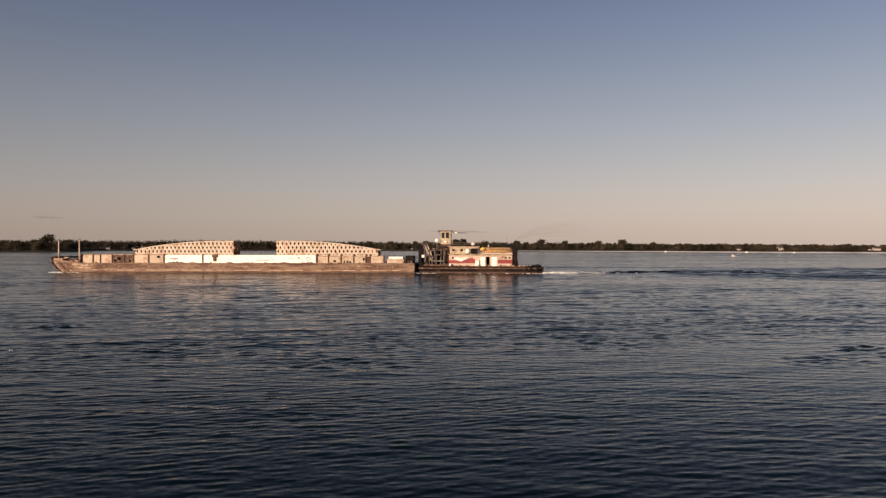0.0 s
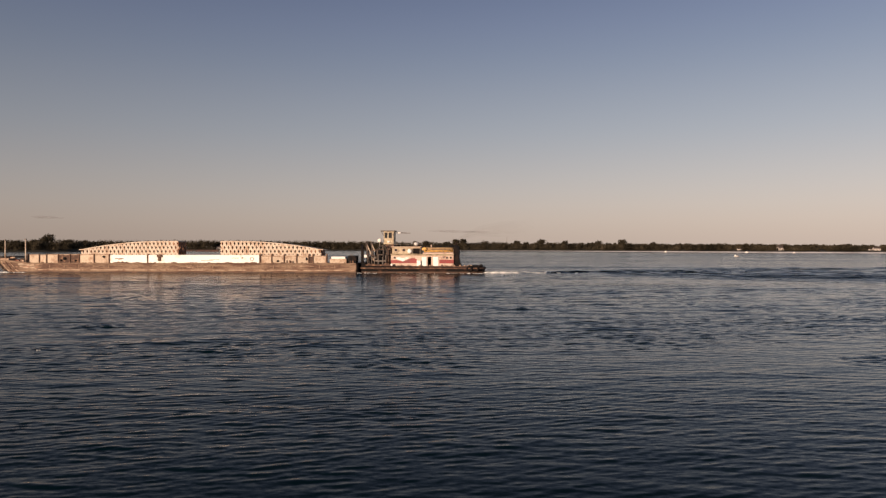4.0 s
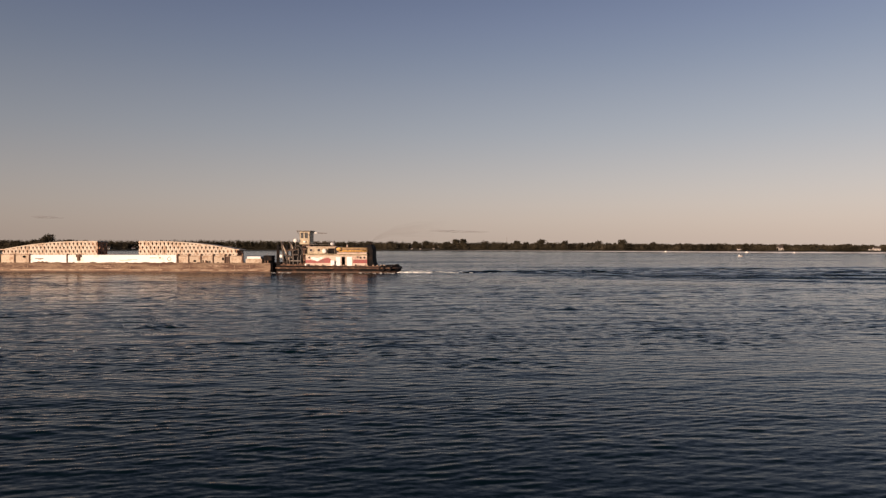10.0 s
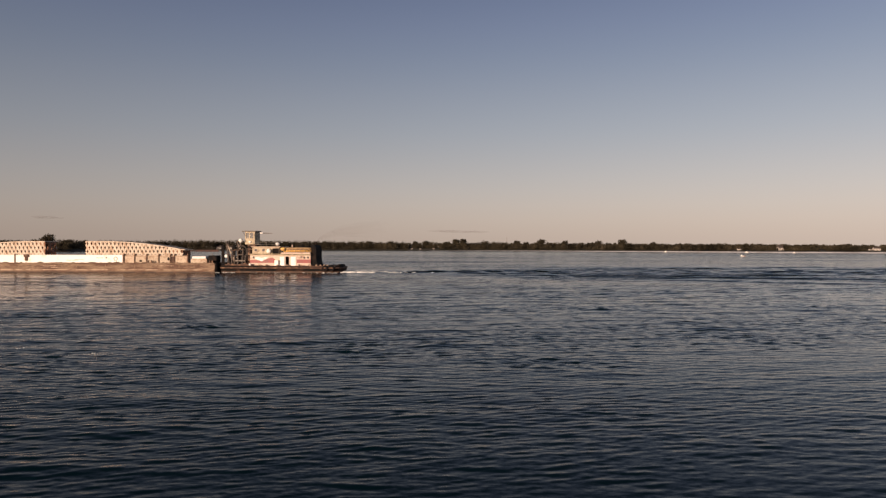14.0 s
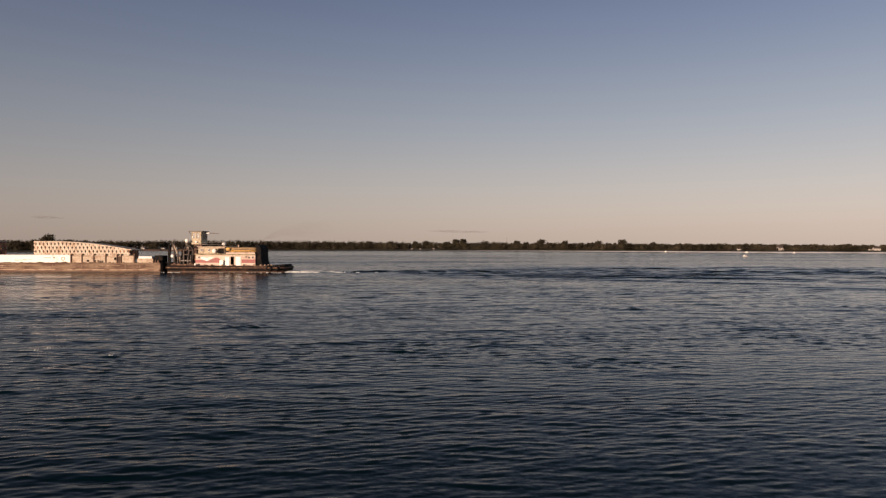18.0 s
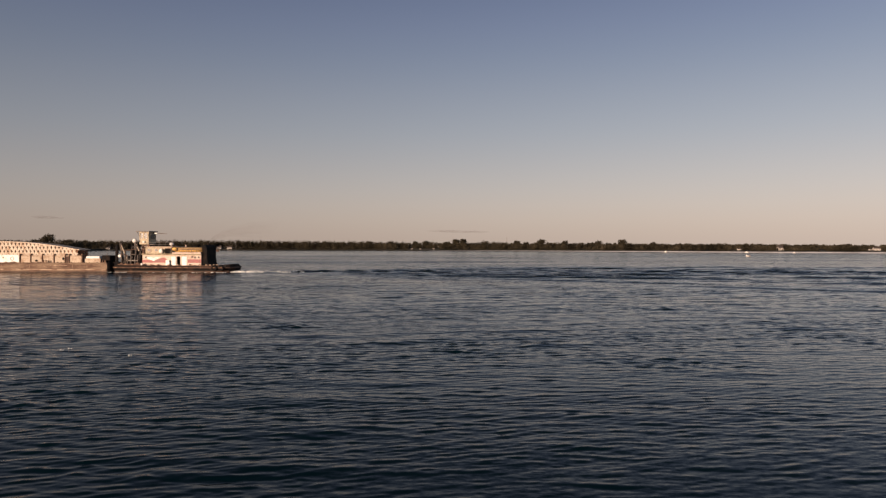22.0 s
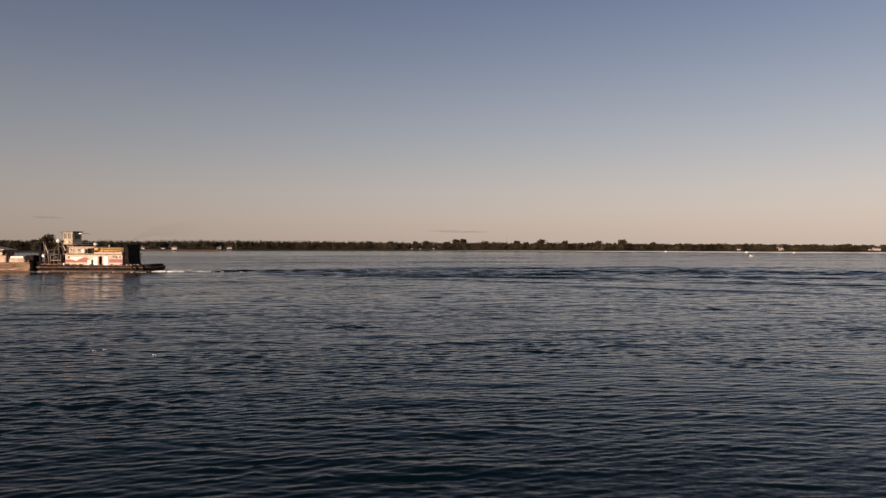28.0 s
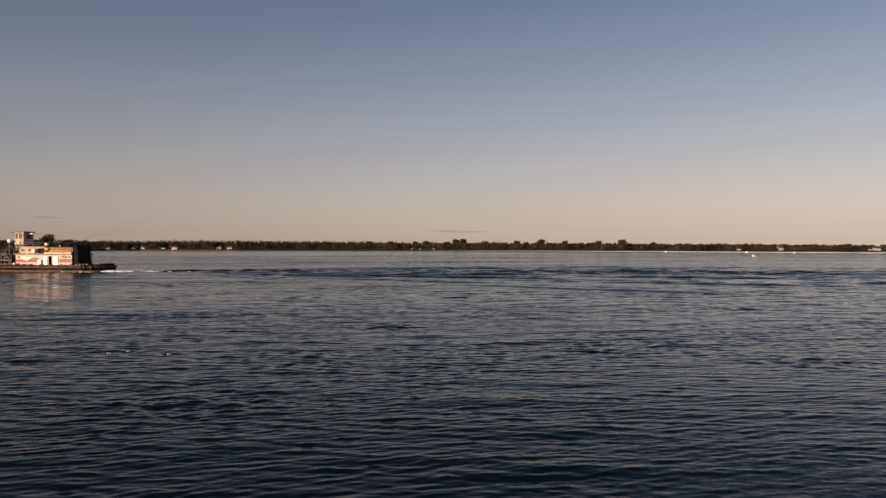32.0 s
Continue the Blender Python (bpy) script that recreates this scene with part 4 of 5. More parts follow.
    for dx in (0, -0.7, -1.5, -2.6, -4.4, -7.1, -9.0, -11.2, -12.6):
        loose("float", ball(B(), (7.9 + dx, -0.72, 1.42), 0.17, 1.3, 0.8, 0.9, 1), RAIL, "pale rope-bound float on the tug bulwark", "float", "floats on the tug", True)
    # clutter along the side deck: coils, crates and drums in rust, tan and soot
    junk = random.Random(44)
    for i in range(22):
        x = junk.uniform(-6.2, 8.4)
        if -0.9 < x < 2.4:
            continue
        w, h = junk.uniform(0.15, 0.45), junk.uniform(0.15, 0.42)
        y = -0.48 + junk.random() * 0.2
        m = junk.choice((TANDARK, RAIL, BROWNSTEEL, TAN, GREY))
        if i % 3 == 0:
            loose("drum", rod(B(), (x, y + 0.1, 1.07), (x, y + 0.1, 1.10 + h * 1.3), w * 0.6, seg=10), m, "small worn drum on the tug side deck", "drum", "clutter on the side deck")
        elif i % 3 == 1:
            loose("crate", box(B(), x, x + w, y, y + 0.3, 1.07, 1.08 + h, 0.03, pose(0, 0, 0, 0, 0, junk.uniform(-20, 20))), m, "small crate on the tug side deck", "crate", "clutter on the side deck")
        else:
            loose("line_coil", ring(B(), (x, y, 1.24 + w * 0.2), 0.14 + w * 0.2, 0.05), m, "coil of mooring line on the tug side deck", "rope", "clutter on the side deck", True)
    # rust-red boot line and draught scrapes on the hull
    part("boot_line", loft(B(), [outline(-0.10, -0.05), outline(-0.045, 0.28), outline(-0.06, 0.30)]), WEED, o, "wet dark boot line at the waterline")
    # railings round the boat deck and the bow
    for z in (3.95, 4.38):
        part("rail", rod(B(), (-0.6, -0.1, z), (5.1, -0.1, z), 0.022, seg=6), GREY, o)
    for z in (5.35, 5.75):
        part("cabin_rail", rod(B(), (-6.2, 0.9, z), (-1.2, 0.9, z), 0.02, seg=6), GREY, o)
    for i in range(5):
        x = -6.2 + 1.25 * i
        part("cabin_rail_post", rod(B(), (x, 0.9, 4.97), (x, 0.9, 5.75), 0.02, seg=6), GREY, o)
    for x in (-5.8, -4.3):
        w = part("cabin_window", box(B(), x - 0.32, x + 0.32, 0.86, 0.897, 4.0, 4.55, 0.01), CREAM, cabin)
        part("pane", box(B(), x - 0.25, x + 0.25, 0.845, 0.857, 4.06, 4.49), GLASS, w)
    # ladder up the wheelhouse tower
    for y in (2.06, 2.16):
        part("ladder_rail", rod(B(), (-6.9 - (y - 2.06) * 4, 2.12, 1.1), (-6.9 - (y - 2.06) * 4, 2.12, 5.4), 0.025, seg=6), GREY, o)
    for i in range(12):
        part("rung", rod(B(), (-7.3, 2.12, 1.4 + i * 0.33), (-6.9, 2.12, 1.4 + i * 0.33), 0.02, seg=6), GREY, o)
    # rounded corners of the casing: canvas folds
    for i in range(5):
        z = 1.6 + i * 0.75
        part("canvas_fold", rod(B(), (5.15, 0.33, z), (6.05 + 0.08 * math.sin(i * 2.0), 0.33, z - 0.18), 0.05, 0.02, seg=6), BLACK, o)
    return riding(o)


barge()
arch_cover(-66.8, -47.6, True)
arch_cover(-39.3, -20.0, False)
deck_gear()
tug()


# ---------------------------------------------------------------- wake and foam
def wake():
    """Churned trail astern: a rough band on the track and wave trains that spread towards both banks."""
    rng = np.random.default_rng(9)
    xs = np.concatenate([np.arange(9.5, 60, 0.5), np.arange(60, 300, 1.2)])
    ys = np.arange(-88, 46, 0.45)
    gx, gy = np.meshgrid(xs, ys)
    yc = gy - 3.5
    u = np.abs(yc)
    z = np.full_like(gx, -0.10)
    spread = 4.0 + 0.03 * (gx - 9.5)
    core = np.exp(-(yc / spread) ** 2)
    chop = np.zeros_like(gx)
    for _ in range(26):
        lam = rng.uniform(1.3, 5)
        a = rng.normal(0, 0.5)
        chop += 0.013 * lam ** 0.6 * np.sin(2 * math.pi / lam * (math.sin(a) * gx + math.cos(a) * gy) + rng.uniform(0, 6.3) + np.sin(gx * 0.2))
    z += core * (0.10 + chop)
    for off, amp, wid, c in ((-4.5, 0.30, 1.3, -0.012), (-1.2, 0.27, 1.6, 0.004), (2.5, 0.27, 1.5, 0.010), (5.5, 0.28, 1.4, 0.016)):
        line = off + c * gx + 0.5 * np.sin(gx * 0.07 + off) + 0.25 * np.sin(gx * 0.23 + 2 * off)
        patch = np.clip(0.75 + 0.5 * np.sin(gx * 0.05 + off * 2.2) * np.sin(gx * 0.017 + off), 0.15, 1.2) * np.clip((gx - 13) / 25, 0, 1)
        z += amp * patch * np.exp(-((yc - line) / (wid + 0.004 * gx)) ** 2)
    worn = np.interp(gx, (60, 160), (1.0, 0.55))
    for c, amp, lam in ((0.09, 0.18, 4.4), (0.16, 0.24, 5.6), (0.25, 0.26, 6.6), (0.33, 0.20, 5.4), (0.43, 0.20, 7.0), (0.52, 0.22, 8.0)):
        line = 3.0 + c * (gx - 5)
        e = np.exp(-((u - line) / (2.6 + 0.024 * gx)) ** 2) * np.clip((gx - 12) / 30, 0, 1)
        patch = np.clip(0.6 + 0.6 * np.sin(gx * 0.09 + c * 40) * np.sin(gx * 0.031 + 1.3), 0, 1.2)
        z += worn * e * patch * (0.10 + amp * np.sin(2 * math.pi * (u - line) / lam + 0.4 * np.sin(gx * 0.3)))
    fan = np.clip((gx - 20) / 60, 0, 1) * np.exp(-((u - 0.24 * gx) / (6 + 0.20 * gx)) ** 2)
    z += fan * (0.035 + 0.5 * chop)
    z -= 0.35 * np.clip((gx - 230) / 70, 0, 1) + 0.4 * np.clip((10.5 - gx), 0, 1)
    rows, cols = gx.shape
    co = np.stack([gx, gy, z], -1).reshape(-1, 3)
    idx = np.arange(rows * cols).reshape(rows, cols)
    keep = (z[:-1, :-1] > -0.095) | (z[1:, 1:] > -0.095)
    q = np.stack([idx[:-1, :-1], idx[:-1, 1:], idx[1:, 1:], idx[1:, :-1]], -1)[keep]
    used = np.unique(q)
    back = np.full(rows * cols, -1)
    back[used] = np.arange(len(used))
    org = Vector((40, 3.5, 0))
    me = bpy.data.meshes.new("wake")
    me.from_pydata((co[used] - np.array(org)).tolist(), [], back[q].tolist())
    me.polygons.foreach_set("use_smooth", [True] * len(me.polygons))
    me.materials.append(WAKE)
    ob = new("wake", me)
    ob.location = org
    ORIGIN[ob] = org
    riding(tagged(ob, "dark churned wake of low waves behind the tug", "wake", kind="stuff"))


def foam_patch(name, origin, spots, label):
    """Broken white water in low uneven lumps."""
    rnd = random.Random(len(spots) * 7 + int(abs(origin[0])))
    bm = B()
    for x0, x1, y0, y1, count, size in spots:
        for _ in range(count):
            s = size * rnd.uniform(0.3, 1.2)
            ball(bm, (rnd.uniform(x0, x1), rnd.uniform(y0, y1), 0.02), s, rnd.uniform(1.2, 3.5), rnd.uniform(0.6, 1.4), rnd.uniform(0.35, 0.85), 1)
    for v in bm.verts:
        v.co += 0.05 * noise.noise_vector(v.co * 3)
    bmesh.ops.translate(bm, verts=bm.verts, vec=-Vector(origin))
    me = bpy.data.meshes.new(name)
    bm.to_mesh(me)
    bm.free()
    me.polygons.foreach_set("use_smooth", [True] * len(me.polygons))
    me.materials.append(FOAM)
    ob = new(name, me)
    ob.location = origin
    ORIGIN[ob] = Vector(origin)
    riding(tagged(ob, label, "foam", kind="stuff"))


wake()
foam_patch("propeller_foam", (13, 3.5, 0), [(11.3, 17.0, 0.6, 6.2, 620, 0.34), (15.5, 25, 1.0, 6.0, 520, 0.18), (23, 40, 1.8, 5.2, 220, 0.09)], "white propeller wash behind the tug stern")
foam_patch("bow_foam", (-80, -2, 0), [(-81.9, -79.6, -2.6, -1.4, 80, 0.22), (-79.6, -76, -2.8, -1.7, 26, 0.11)], "white water breaking along the barge bow")
foam_patch("side_wash", (-2, -1.6, 0), [(-12.5, -9, -2.2, -1.1, 26, 0.08), (-6, 2, -2.4, -1.2, 12, 0.06), (4, 10.5, -2.4, -1.1, 30, 0.08)], "thin broken foam along the side of the tug")


# ---------------------------------------------------------------- exhaust smoke
def exhaust_smoke():
    """Thin brown haze from the stack, an inner and an outer lumpy plume that widen and rise astern."""
    org = Vector((5.5, 2.4, 5.8))
    bm = B()
    for girth in (1.0, 0.6):
        rings = []
        for i in range(30):
            k = i / 29
            c = org + Vector((0.2 + 26 * k ** 1.1, 0.4 * math.sin(k * 7), 0.2 + 4.6 * k ** 0.7 + 0.3 * math.sin(k * 9)))
            wide = girth * (0.25 + 3.0 * k ** 0.8) * math.sqrt(max(0.02, 1 - k ** 5))
            turn = [math.tau * j / 20 for j in range(20)]
            rings.append([c + Vector((0, wide * math.cos(a), 0.85 * wide * math.sin(a))) * (1 + 0.3 * noise.noise((k * 9, math.cos(a) * 1.5, math.sin(a) * 1.5 + girth))) for a in turn])
        loft(bm, rings)
    bmesh.ops.translate(bm, verts=bm.verts, vec=-org)
    me = bpy.data.meshes.new("exhaust_smoke")
    bm.to_mesh(me)
    bm.free()
    me.polygons.foreach_set("use_smooth", [True] * len(me.polygons))
    me.materials.append(SMOKE)
    ob = new("exhaust_smoke", me)
    ob.location = org
    ob.visible_shadow = False
    ORIGIN[ob] = org
    riding(tagged(ob, "thin brown exhaust haze drifting from the tug stack", "smoke", kind="stuff"))


exhaust_smoke()


# ---------------------------------------------------------------- far bank
def at(px, d):
    return (px - 784) / 1230.6 * d


# bearing across the view, distance of the water's edge, height of the wood's top
SHORE = [(-420, 700, 13), (-120, 800, 13), (60, 830, 14), (135, 860, 14), (175, 1250, 18), (385, 1300, 19.2), (560, 1290, 17.6),
         (700, 1200, 14.5), (860, 1100, 13), (1060, 880, 10.3), (1170, 770, 8.3), (1360, 650, 7.0), (1568, 590, 5.4), (1750, 570, 6), (2050, 550, 7)]


def along(px):
    for (a, da, ha), (b, db, hb) in zip(SHORE, SHORE[1:]):
        if a <= px <= b:
            k = (px - a) / (b - a)
            return da + (db - da) * k, ha + (hb - ha) * k
    return SHORE[-1][1:]


LAND = ((-6, -0.6), (0, 0.12), (5, 0.8), (13, 2.2), (24, 3.3), (60, 3.7), (160, 4.2), (2600, 6.0))


def ground(back):
    """Height of the far bank so many metres behind the water's edge."""
    return float(np.interp(back, [a for a, _ in LAND], [z for _, z in LAND]))


def land():
    bm = B()
    rows = []
    for i in range(0, 248):
        px = -420 + i * 10
        d, h = along(px)
        d += 6 * noise.noise((px * 0.02, 0, 0))
        row = [bm.verts.new((at(px, d + a), d + a, z + (0.5 * noise.noise((px * 0.05, a * 0.02, 3)) if a > 0 else 0))) for a, z in LAND]
        rows.append(row)
    for a, b in zip(rows, rows[1:]):
        for j in range(len(a) - 1):
            bm.faces.new((a[j], b[j], b[j + 1], a[j + 1]))
    me = bpy.data.meshes.new("riverbank")
    bm.to_mesh(me)
    bm.free()
    me.polygons.foreach_set("use_smooth", [True] * len(me.polygons))
    me.materials.append(BANK)
    tagged(new("riverbank", me), "low grassy far bank of the river", "riverbank", kind="structure")
    # raised strip added along the water's edge, coloured as calm water's sky reflection
    bm = B()
    rows = []
    for i in range(0, 131):
        px = 760 + i * 10
        d = along(px)[0] - 1.5 + 6 * noise.noise((px * 0.02, 0, 0))
        k = min(1.0, (px - 760) / 420)
        h = 0.25 + 0.85 * k + 0.12 * noise.noise((px * 0.11, 5, 0))
        rows.append([bm.verts.new((at(px, d + a), d + a, z)) for a, z in ((-1.4, -0.5), (-1.0, 0.05), (0.0, h), (1.4, h + 0.05), (1.6, -0.5))])
    for a, b in zip(rows, rows[1:]):
        for j in range(4):
            bm.faces.new((a[j], b[j], b[j + 1], a[j + 1]))
    me = bpy.data.meshes.new("seawall")
    bm.to_mesh(me)
    bm.free()
    me.materials.append(SKY_STRIP)
    tagged(new("seawall", me), "low pale strip added as the sky's reflection in calm water", "sea wall", kind="structure")
    # low spit that ends in a point, with a reddish strip of stones
    bm = B()
    rows = []
    for i in range(29):
        k = i / 28
        px = 250 + (388 - 250) * k
        d = 1150 - 290 * k ** 0.6
        w = 22 * (1 - k ** 4) + 1
        rows.append([bm.verts.new((at(px, d + a * w), d + a * w, z + 0.25 * noise.noise((px * 0.2, a, 0)))) for a, z in ((-0.2, -0.5), (0, 0.8), (0.2, 2.2), (0.8, 2.0), (1.2, -0.5))])
    for a, b in zip(rows, rows[1:]):
        for j in range(4):
            bm.faces.new((a[j], b[j], b[j + 1], a[j + 1]))
    me = bpy.data.meshes.new("spit")
    bm.to_mesh(me)
    bm.free()
    me.materials.append(mat("red_stone", (0.075, 0.036, 0.028), 0.95, second=(0.04, 0.034, 0.028), amount=0.6, scale=0.06, fine=1))
    tagged(new("spit", me), "low reddish stone spit running out from the bank", "spit", kind="structure")


HOUSES = [(192, 1.1, 0), (236, 1.0, 20), (254, 1.15, -10), (309, 1.1, 10), (388, 1.35, 0), (406, 1.3, 15), (289, 1.0, 0), (729, 0.5, 0), (744, 0.45, 20), (768, 0.5, -10),
          (1308, 0.5, 0), (1381, 1.05, 8), (1551, 0.75, -5), (1540, 0.45, 10)]


def leaf_tris(rng, c, rx, rz, count, size):
    """Small leaf clumps, as bent triangles, scattered over a lumpy crown."""
    lumps = rng.normal(0, 1, (7, 3))
    lumps /= np.linalg.norm(lumps, axis=1)[:, None]
    lumps *= np.array([rx, rx, rz]) * 0.55
    which = rng.integers(0, 7, count)
    v = rng.normal(0, 1, (count, 3))
    v /= np.linalg.norm(v, axis=1)[:, None]
    r = rng.uniform(0.35, 0.62, count)[:, None]
    p = np.array(c) + lumps[which] + v * r * np.array([rx, rx, rz])
    a, b = rng.normal(0, 1, (count, 3)), rng.normal(0, 1, (count, 3))
    a *= size * 1.5 / np.linalg.norm(a, axis=1)[:, None]
    b *= size * 1.5 / np.linalg.norm(b, axis=1)[:, None]
    tri = np.stack([p - (a + b) / 3, p + a * 0.67 - b * 0.33, p + b * 0.67 - a * 0.33, p + (a + b) * 0.5], 1)
    return tri


def leaf_mesh(name, groups):
    tri = np.concatenate(groups)
    n = len(tri)
    me = bpy.data.meshes.new(name)
    me.vertices.add(n * 4)
    me.vertices.foreach_set("co", tri.reshape(-1).astype(np.float32))
    quads = np.arange(n * 4, dtype=np.int32).reshape(n, 4)[:, [0, 1, 3, 2]]
    me.loops.add(n * 4)
    me.loops.foreach_set("vertex_index", quads.ravel())
    me.polygons.add(n)
    me.polygons.foreach_set("loop_start", np.arange(0, n * 4, 4, dtype=np.int32))
    me.update(calc_edges=True)
    me.materials.append(LEAF)
    return me


def woods():
    rng = np.random.default_rng(21)
    for a, b, words in ((-420, 170, "dark wood on the near shore of the far bank"), (170, 620, "long even wood along the far bank"),
                        (620, 1170, "uneven broadleaf wood along the far bank"), (1170, 2000, "low bushes and wood along the far bank")):
        groups = []
        px = a
        while px < b:
            d, h = along(px)
            for back in (10, 29, 60):
                if back == 10 and min(abs(px - q[0]) for q in HOUSES) < 11:
                    continue
                hh = h * (0.80 + 0.12 * (back > 20) + 0.06 * (back > 50)) * rng.uniform(0.96, 1.03) + 0.4 * math.sin(px * 0.11)
                dd = d + back + rng.uniform(-4, 4)
                x = at(px, dd) + rng.uniform(-2, 2)
                r = rng.uniform(4.2, 6.2) * (0.5 + h / 26)
                groups.append(leaf_tris(rng, (x, dd, 2 + hh * 0.60), r, hh * 0.40, 215, 0.50))
                groups.append(leaf_tris(rng, (x + rng.uniform(-2, 2), dd - 3, 2.0 + hh * 0.20), r * 1.1, hh * 0.26, 80, 0.7))
                groups.append(leaf_tris(rng, (x, dd + 1, 2 + hh * 0.5), r * 0.75, hh * 0.36, 50, 1.5))
            px += 1230.6 / d * rng.uniform(4.5, 6.5)
        ob = new("far_wood", leaf_mesh("far_wood", groups))
        tagged(ob, words, "woodland", kind="stuff")


def make_tree(seed, h, r):
    rng = np.random.default_rng(seed)
    o = thing("tree", (0, 0, 0), "tall broadleaf tree standing above the far wood", "tree", "trees on the far bank")
    bm = rod(B(), (0, 0, 0), (0.2, 0, h * 0.5), 0.035 * h, 0.018 * h, 8)
    for i in range(6):
        a = i * 1.05 + seed
        z = h * (0.32 + 0.05 * i)
        rod(bm, (0.1, 0, z), (r * 0.6 * math.cos(a), r * 0.6 * math.sin(a), z + h * 0.2), 0.014 * h, 0.005 * h, 6)
    part("trunk", bm, BARK, o)
    me = leaf_mesh("crown", [leaf_tris(rng, (0, 0, h * 0.64), r * 1.1, h * 0.32, 520, 0.55), leaf_tris(rng, (r * 0.2, 0, h * 0.42), r, h * 0.25, 220, 0.6), leaf_tris(rng, (0, 0, h * 0.58), r * 0.8, h * 0.28, 60, 1.3)])
    c = new("crown", me)
    c.parent = o
    ORIGIN[c] = Vector((0, 0, 0))
    return o


def trees():
    base = [make_tree(3, 15, 5.0), make_tree(5, 13, 5.6), make_tree(7, 14, 4.2)]
    # bearing, height as a share of the pattern's, pattern
    west = [(84, 1.62, 1), (60, 0.95, 0), (30, 0.90, 2), (8, 0.95, 1), (120, 1.0, 0), (150, 1.1, 2), (210, 1.05, 1), (265, 1.0, 0), (330, 1.05, 2), (428, 1.15, 1), (505, 1.1, 0), (575, 1.12, 2), (622, 1.08, 1), (655, 1.12, 0), (690, 1.16, 1), (735, 1.1, 2)]
    east = [(755, 1.12, 0), (790, 1.05, 1), (808, 1.32, 0), (820, 1.40, 2), (858, 1.12, 1), (915, 1.05, 0), (957, 1.22, 1), (1000, 1.0, 2), (1058, 0.95, 1), (1102, 0.98, 0), (1155, 0.72, 1), (1240, 0.50, 2), (1345, 0.46, 0), (1500, 0.44, 0), (1530, 0.42, 1)]
    # metres behind the water's edge, where it is not 30
    deep = {84: 40, 8: 34, 210: 60, 265: 60, 330: 60, 428: 40, 505: 40, 575: 40, 808: 34, 820: 36, 1155: 28, 1240: 26, 1345: 26, 1500: 26, 1530: 20}
    first = set()
    for px, s, k in west + east:
        back = deep.get(px, 30)
        d = along(px)[0] + back
        m = pose(at(px, d), d, ground(back) - 0.1, 0, 0, px * 7 % 360)
        ob = base[k]
        if k not in first:
            first.add(k)
            ob.matrix_basis = m
        else:
            ob = copy_thing(base[k], m)
        ob.scale = (s, s, s)


def make_house(w, dep, h, kind):
    o = thing("house", (0, 0, 0), kind, "house", "houses on the far bank")
    bm = box(B(), -w / 2, w / 2, -dep / 2, dep / 2, 0, h)
    part("wall", bm, SIDING, o)
    e, up = 0.5, dep * 0.34
    prof = [(-dep / 2 - e, h - 0.1), (0, h + up), (dep / 2 + e, h - 0.1), (dep / 2 + e, h + 0.15), (0, h + up + 0.3), (-dep / 2 - e, h + 0.15)]
    r = part("roof", loft(B(), [[(x, y, z) for y, z in prof] for x in (-w / 2 - e, w / 2 + e)]), ROOF, o)
    for x0, x1 in ((-w / 2, -w / 2 + 0.2), (w / 2 - 0.2, w / 2)):
        part("gable", loft(B(), [[(x, -dep / 2 + 0.1, h), (x, dep / 2 - 0.1, h), (x, 0, h + up - 0.1)] for x in (x0, x1)]), SIDING, o)
    part("chimney", box(B(), w * 0.2, w * 0.2 + 0.8, -0.4, 0.4, h + up - 0.5, h + up + 1.1), BARK, r)
    for fx in (-0.3, 0.28):
        wdw = part("window", box(B(), w * fx - 0.7, w * fx + 0.7, -dep / 2 - 0.06, -dep / 2 - 0.01, 1.2, 2.7), SIDING, o)
        part("pane", box(B(), w * fx - 0.6, w * fx + 0.6, -dep / 2 - 0.09, -dep / 2 - 0.065, 1.3, 2.6), GLASS, wdw)
    part("door", box(B(), -0.5, 0.5, -dep / 2 - 0.07, -dep / 2 - 0.01, 0.05, 2.1), BARK, o)
    return o


def houses():
    big = make_house(10, 9, 5.2, "pale two-storey house among trees on the far bank")
    low = make_house(8, 7, 3.2, "small pale cottage by the water on the far bank")
    # bearing, pattern, size, turn
    used = set()
    for px, s, rz in HOUSES:
        ob = big if px == 309 else low
        if px == 309:
            d, z = 986, 1.75
        else:
            d, z = along(px)[0] + 17, ground(17) - 0.5
        m = pose(at(px, d), d, z, 0, 0, rz)
        if ob not in used:
            used.add(ob)
            ob.matrix_basis = m
        else:
            ob = copy_thing(ob, m)
        k = s * (0.6 if px == 309 else 0.8)
        ob.scale = (k, k, k)


def mast():
    d = along(897)[0] + 80
    o = thing("radio_mast", (at(897, d), d, 3.7), "thin distant radio mast above the trees", "mast")
    x, y = at(897, d), d
    part("mast_pole", rod(B(), (x, y, 3.7), (x, y, 23), 0.35, 0.12, 6), GREY, o)
    part("antenna", box(B(), x - 0.9, x + 0.9, y - 0.1, y + 0.1, 20.6, 21.0), GREY, o)


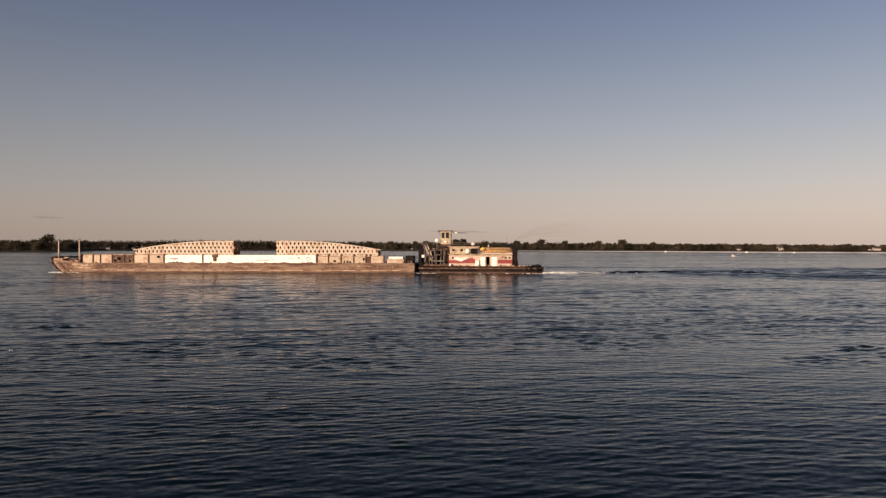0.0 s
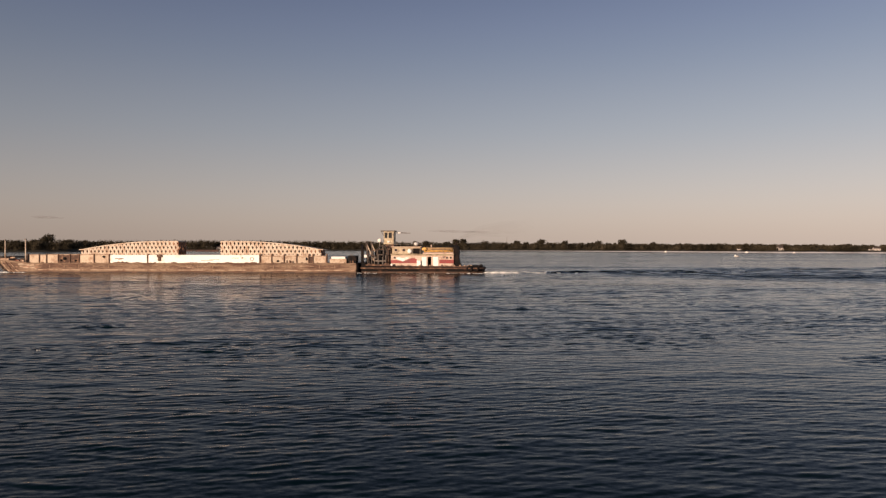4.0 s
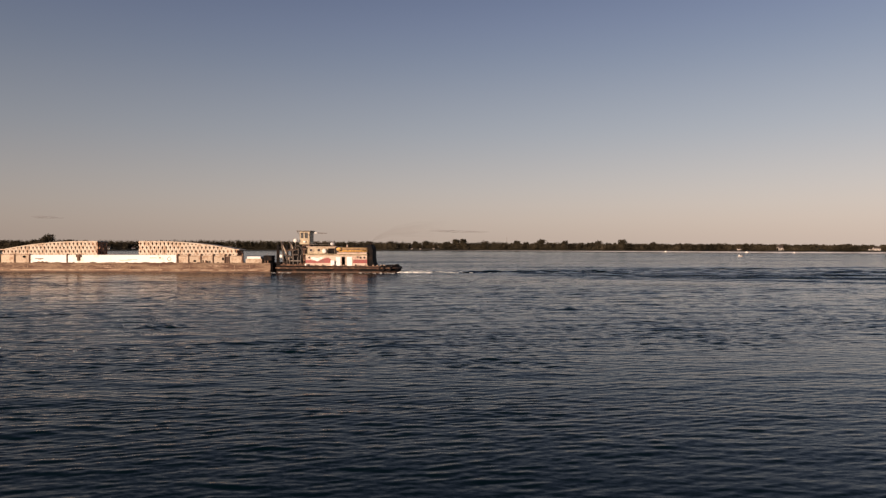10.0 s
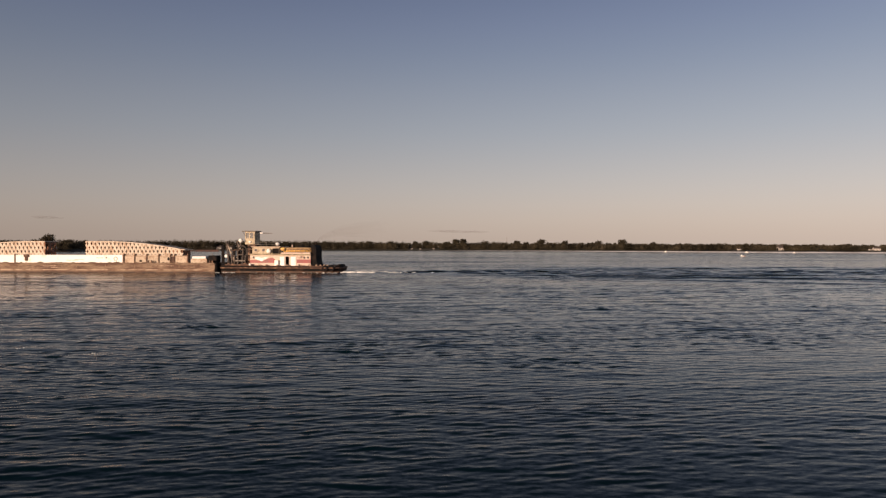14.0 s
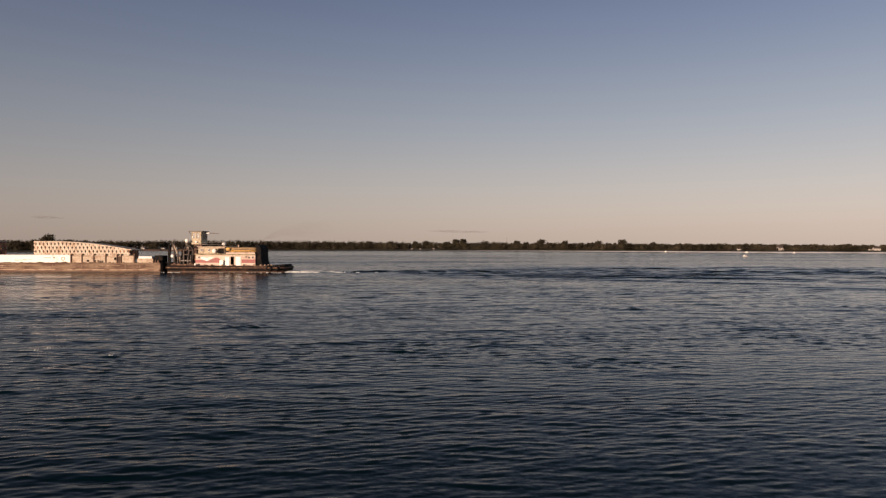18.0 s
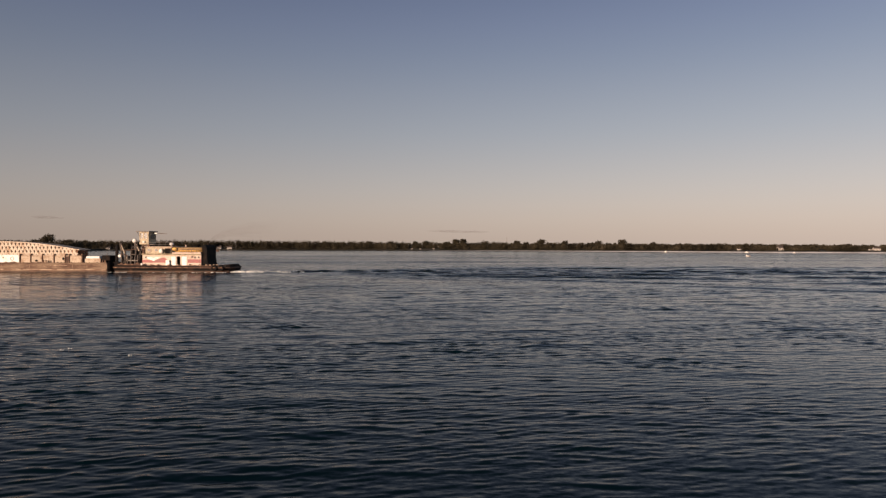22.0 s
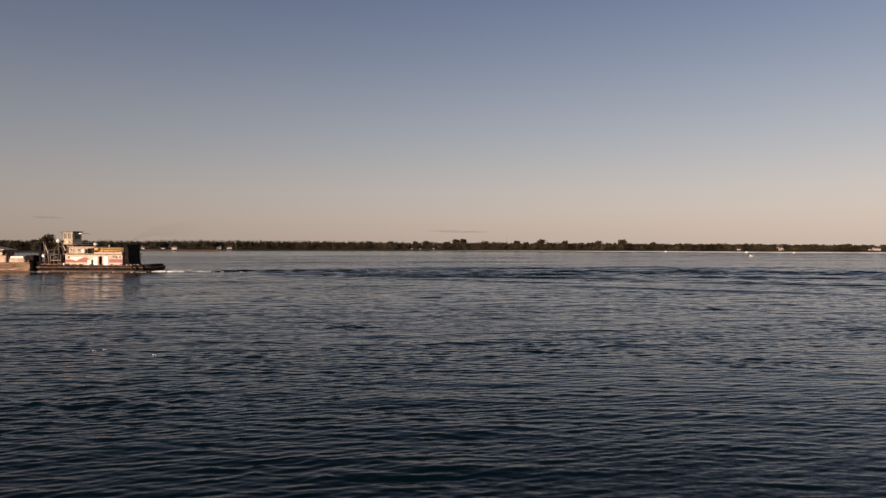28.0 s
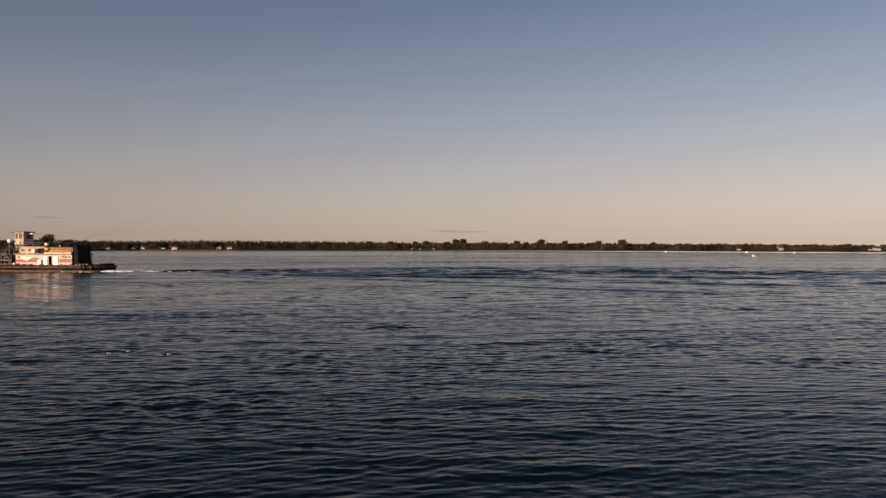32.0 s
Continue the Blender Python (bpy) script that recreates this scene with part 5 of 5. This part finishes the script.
def moored(px, d, s):
    x = at(px, d)
    o = thing("moored_boat", (x, d, 0), "small white boat lying off the far bank", "boat", "moored boats")
    bm = loft(B(), [[(x - 1.6 * s, d - 0.6 * s, -0.2), (x + 1.6 * s, d - 0.6 * s, -0.2), (x + 1.6 * s, d + 0.6 * s, -0.2), (x - 1.6 * s, d + 0.6 * s, -0.2)],
                    [(x - 2.3 * s, d - 0.9 * s, 0.8 * s), (x + 1.8 * s, d - 0.9 * s, 0.8 * s), (x + 1.8 * s, d + 0.9 * s, 0.8 * s), (x - 2.3 * s, d + 0.9 * s, 0.8 * s)]])
    part("hull", bm, WHITE, o)
    part("cabin", box(B(), x - 0.5 * s, x + 0.9 * s, d - 0.6 * s, d + 0.6 * s, 0.8 * s, 1.9 * s, 0.1), WHITE, o)
    return o


def cloud_wisp(px, row, length, d=4300):
    """A thin drawn-out wisp of many flat veils, one over another."""
    rnd = random.Random(px)
    x, z = at(px, d), EYE + (439 - row) / 1230.6 * d
    bm = B()
    for k, dz, w in ((-0.30, 2.0, 0.34), (0.0, 0.0, 0.42), (0.34, -2.5, 0.30)):
        ball(bm, (x + k * length, d + k * 40, z + dz), 1.0, length * w, 12, rnd.uniform(5.0, 7.5), 3)
    for v in bm.verts:
        v.co.z += 5.0 * noise.noise((v.co.x * 0.03, v.co.z * 0.12, 1.5))
    me = bpy.data.meshes.new("cloud")
    bm.to_mesh(me)
    bm.free()
    me.polygons.foreach_set("use_smooth", [True] * len(me.polygons))
    me.materials.append(CLOUD)
    ob = new("cloud", me)
    ob.visible_shadow = False
    tagged(ob, "thin grey wisp of cloud low over the far bank", "cloud", "wisps of cloud", "stuff")


for px, row, length in ((84, 385, 150), (812, 410, 300)):
    cloud_wisp(px, row, length)
land()
woods()
trees()
houses()
mast()
for px, d, s in ((1178, 750, 0.8), (1321, 655, 0.8), (1405, 622, 0.6)):
    moored(px, d, s)


# ---------------------------------------------------------------- drifting things
def dinghy():
    o = thing("dinghy", (0, 0, 0), "small white dinghy drifting on the river", "boat")
    sec = []
    for i in range(9):
        k = i / 8
        x = -0.9 + 1.8 * k
        w = 0.5 * math.sqrt(min(1, k * 2.2 + 0.03))
        sec.append([(x, -w, 0.62), (x, -w * 0.7, 0.0), (x, 0, -0.15), (x, w * 0.7, 0.0), (x, w, 0.62), (x, 0, 0.5)])
    part("hull", loft(B(), sec), SIDING, o, "", True)
    part("cover", ball(B(), (-0.3, 0, 0.62), 0.46, 0.9, 0.8, 0.95, 2), WHITE, o, "white folded cover", True)
    part("outboard", box(B(), 0.85, 1.1, -0.15, 0.15, 0.1, 0.9, 0.06), GREY, o)
    part("marker", ball(B(), (1.5, 0.3, 0.2), 0.28, 1, 1, 1, 2), REDRUST, o, "reddish float astern", True)
    return o


def fleck(label):
    o = thing("foam_fleck", (0, 0, 0), label, "foam", "foam flecks on the water")
    bm = ball(B(), (0, 0, 0.02), 0.04, 1.4, 1, 0.6, 2)
    ball(bm, (0.08, 0.04, 0.015), 0.03, 1.2, 1, 0.6, 1)
    part("froth", bm, FOAM, o, "", True)
    return o


DINGHY = dinghy()
FLECK_A = fleck("white foam fleck drifting on the dark water")
FLECK_B = fleck("white foam fleck drifting on the dark water")
FLECK_C = fleck("white foam fleck drifting on the dark water")


# ---------------------------------------------------------------- what moves
def motions():
    walk(WATER_OB, [(0.0, pose(0, 0, 0)), (16.0, pose(9.9, 0, 0)), (32.0, pose(19.8, 0, 0))])
    walk(DINGHY, [(0.0, pose(155.7, 373, 0)), (16.0, pose(161.2, 373, 0)), (32.0, pose(166.6, 373, 0))])
    walk(FLECK_A, [(0.0, pose(-19.8, 31.8, 0)), (9.0, pose(-17.0, 31.6, 0)), (19.0, pose(-14.3, 30.3, 0)), (32.0, pose(-12.1, 30.6, 0))])
    walk(FLECK_B, [(0.0, pose(-23.2, 32.3, 0)), (13.0, pose(-20.0, 32.3, 0)), (19.0, pose(-18.4, 31.8, 0)), (28.0, pose(-15.6, 32.0, 0)), (32.0, pose(-14.3, 31.5, 0))])
    walk(FLECK_C, [(0.0, pose(-24.0, 32.6, 0)), (19.0, pose(-18.2, 32.5, 0)), (32.0, pose(-14.9, 30.9, 0))])
    for ob, m in RIDERS:
        walk(ob, [(t, tow(t) @ m) for t in TIMES])


motions()
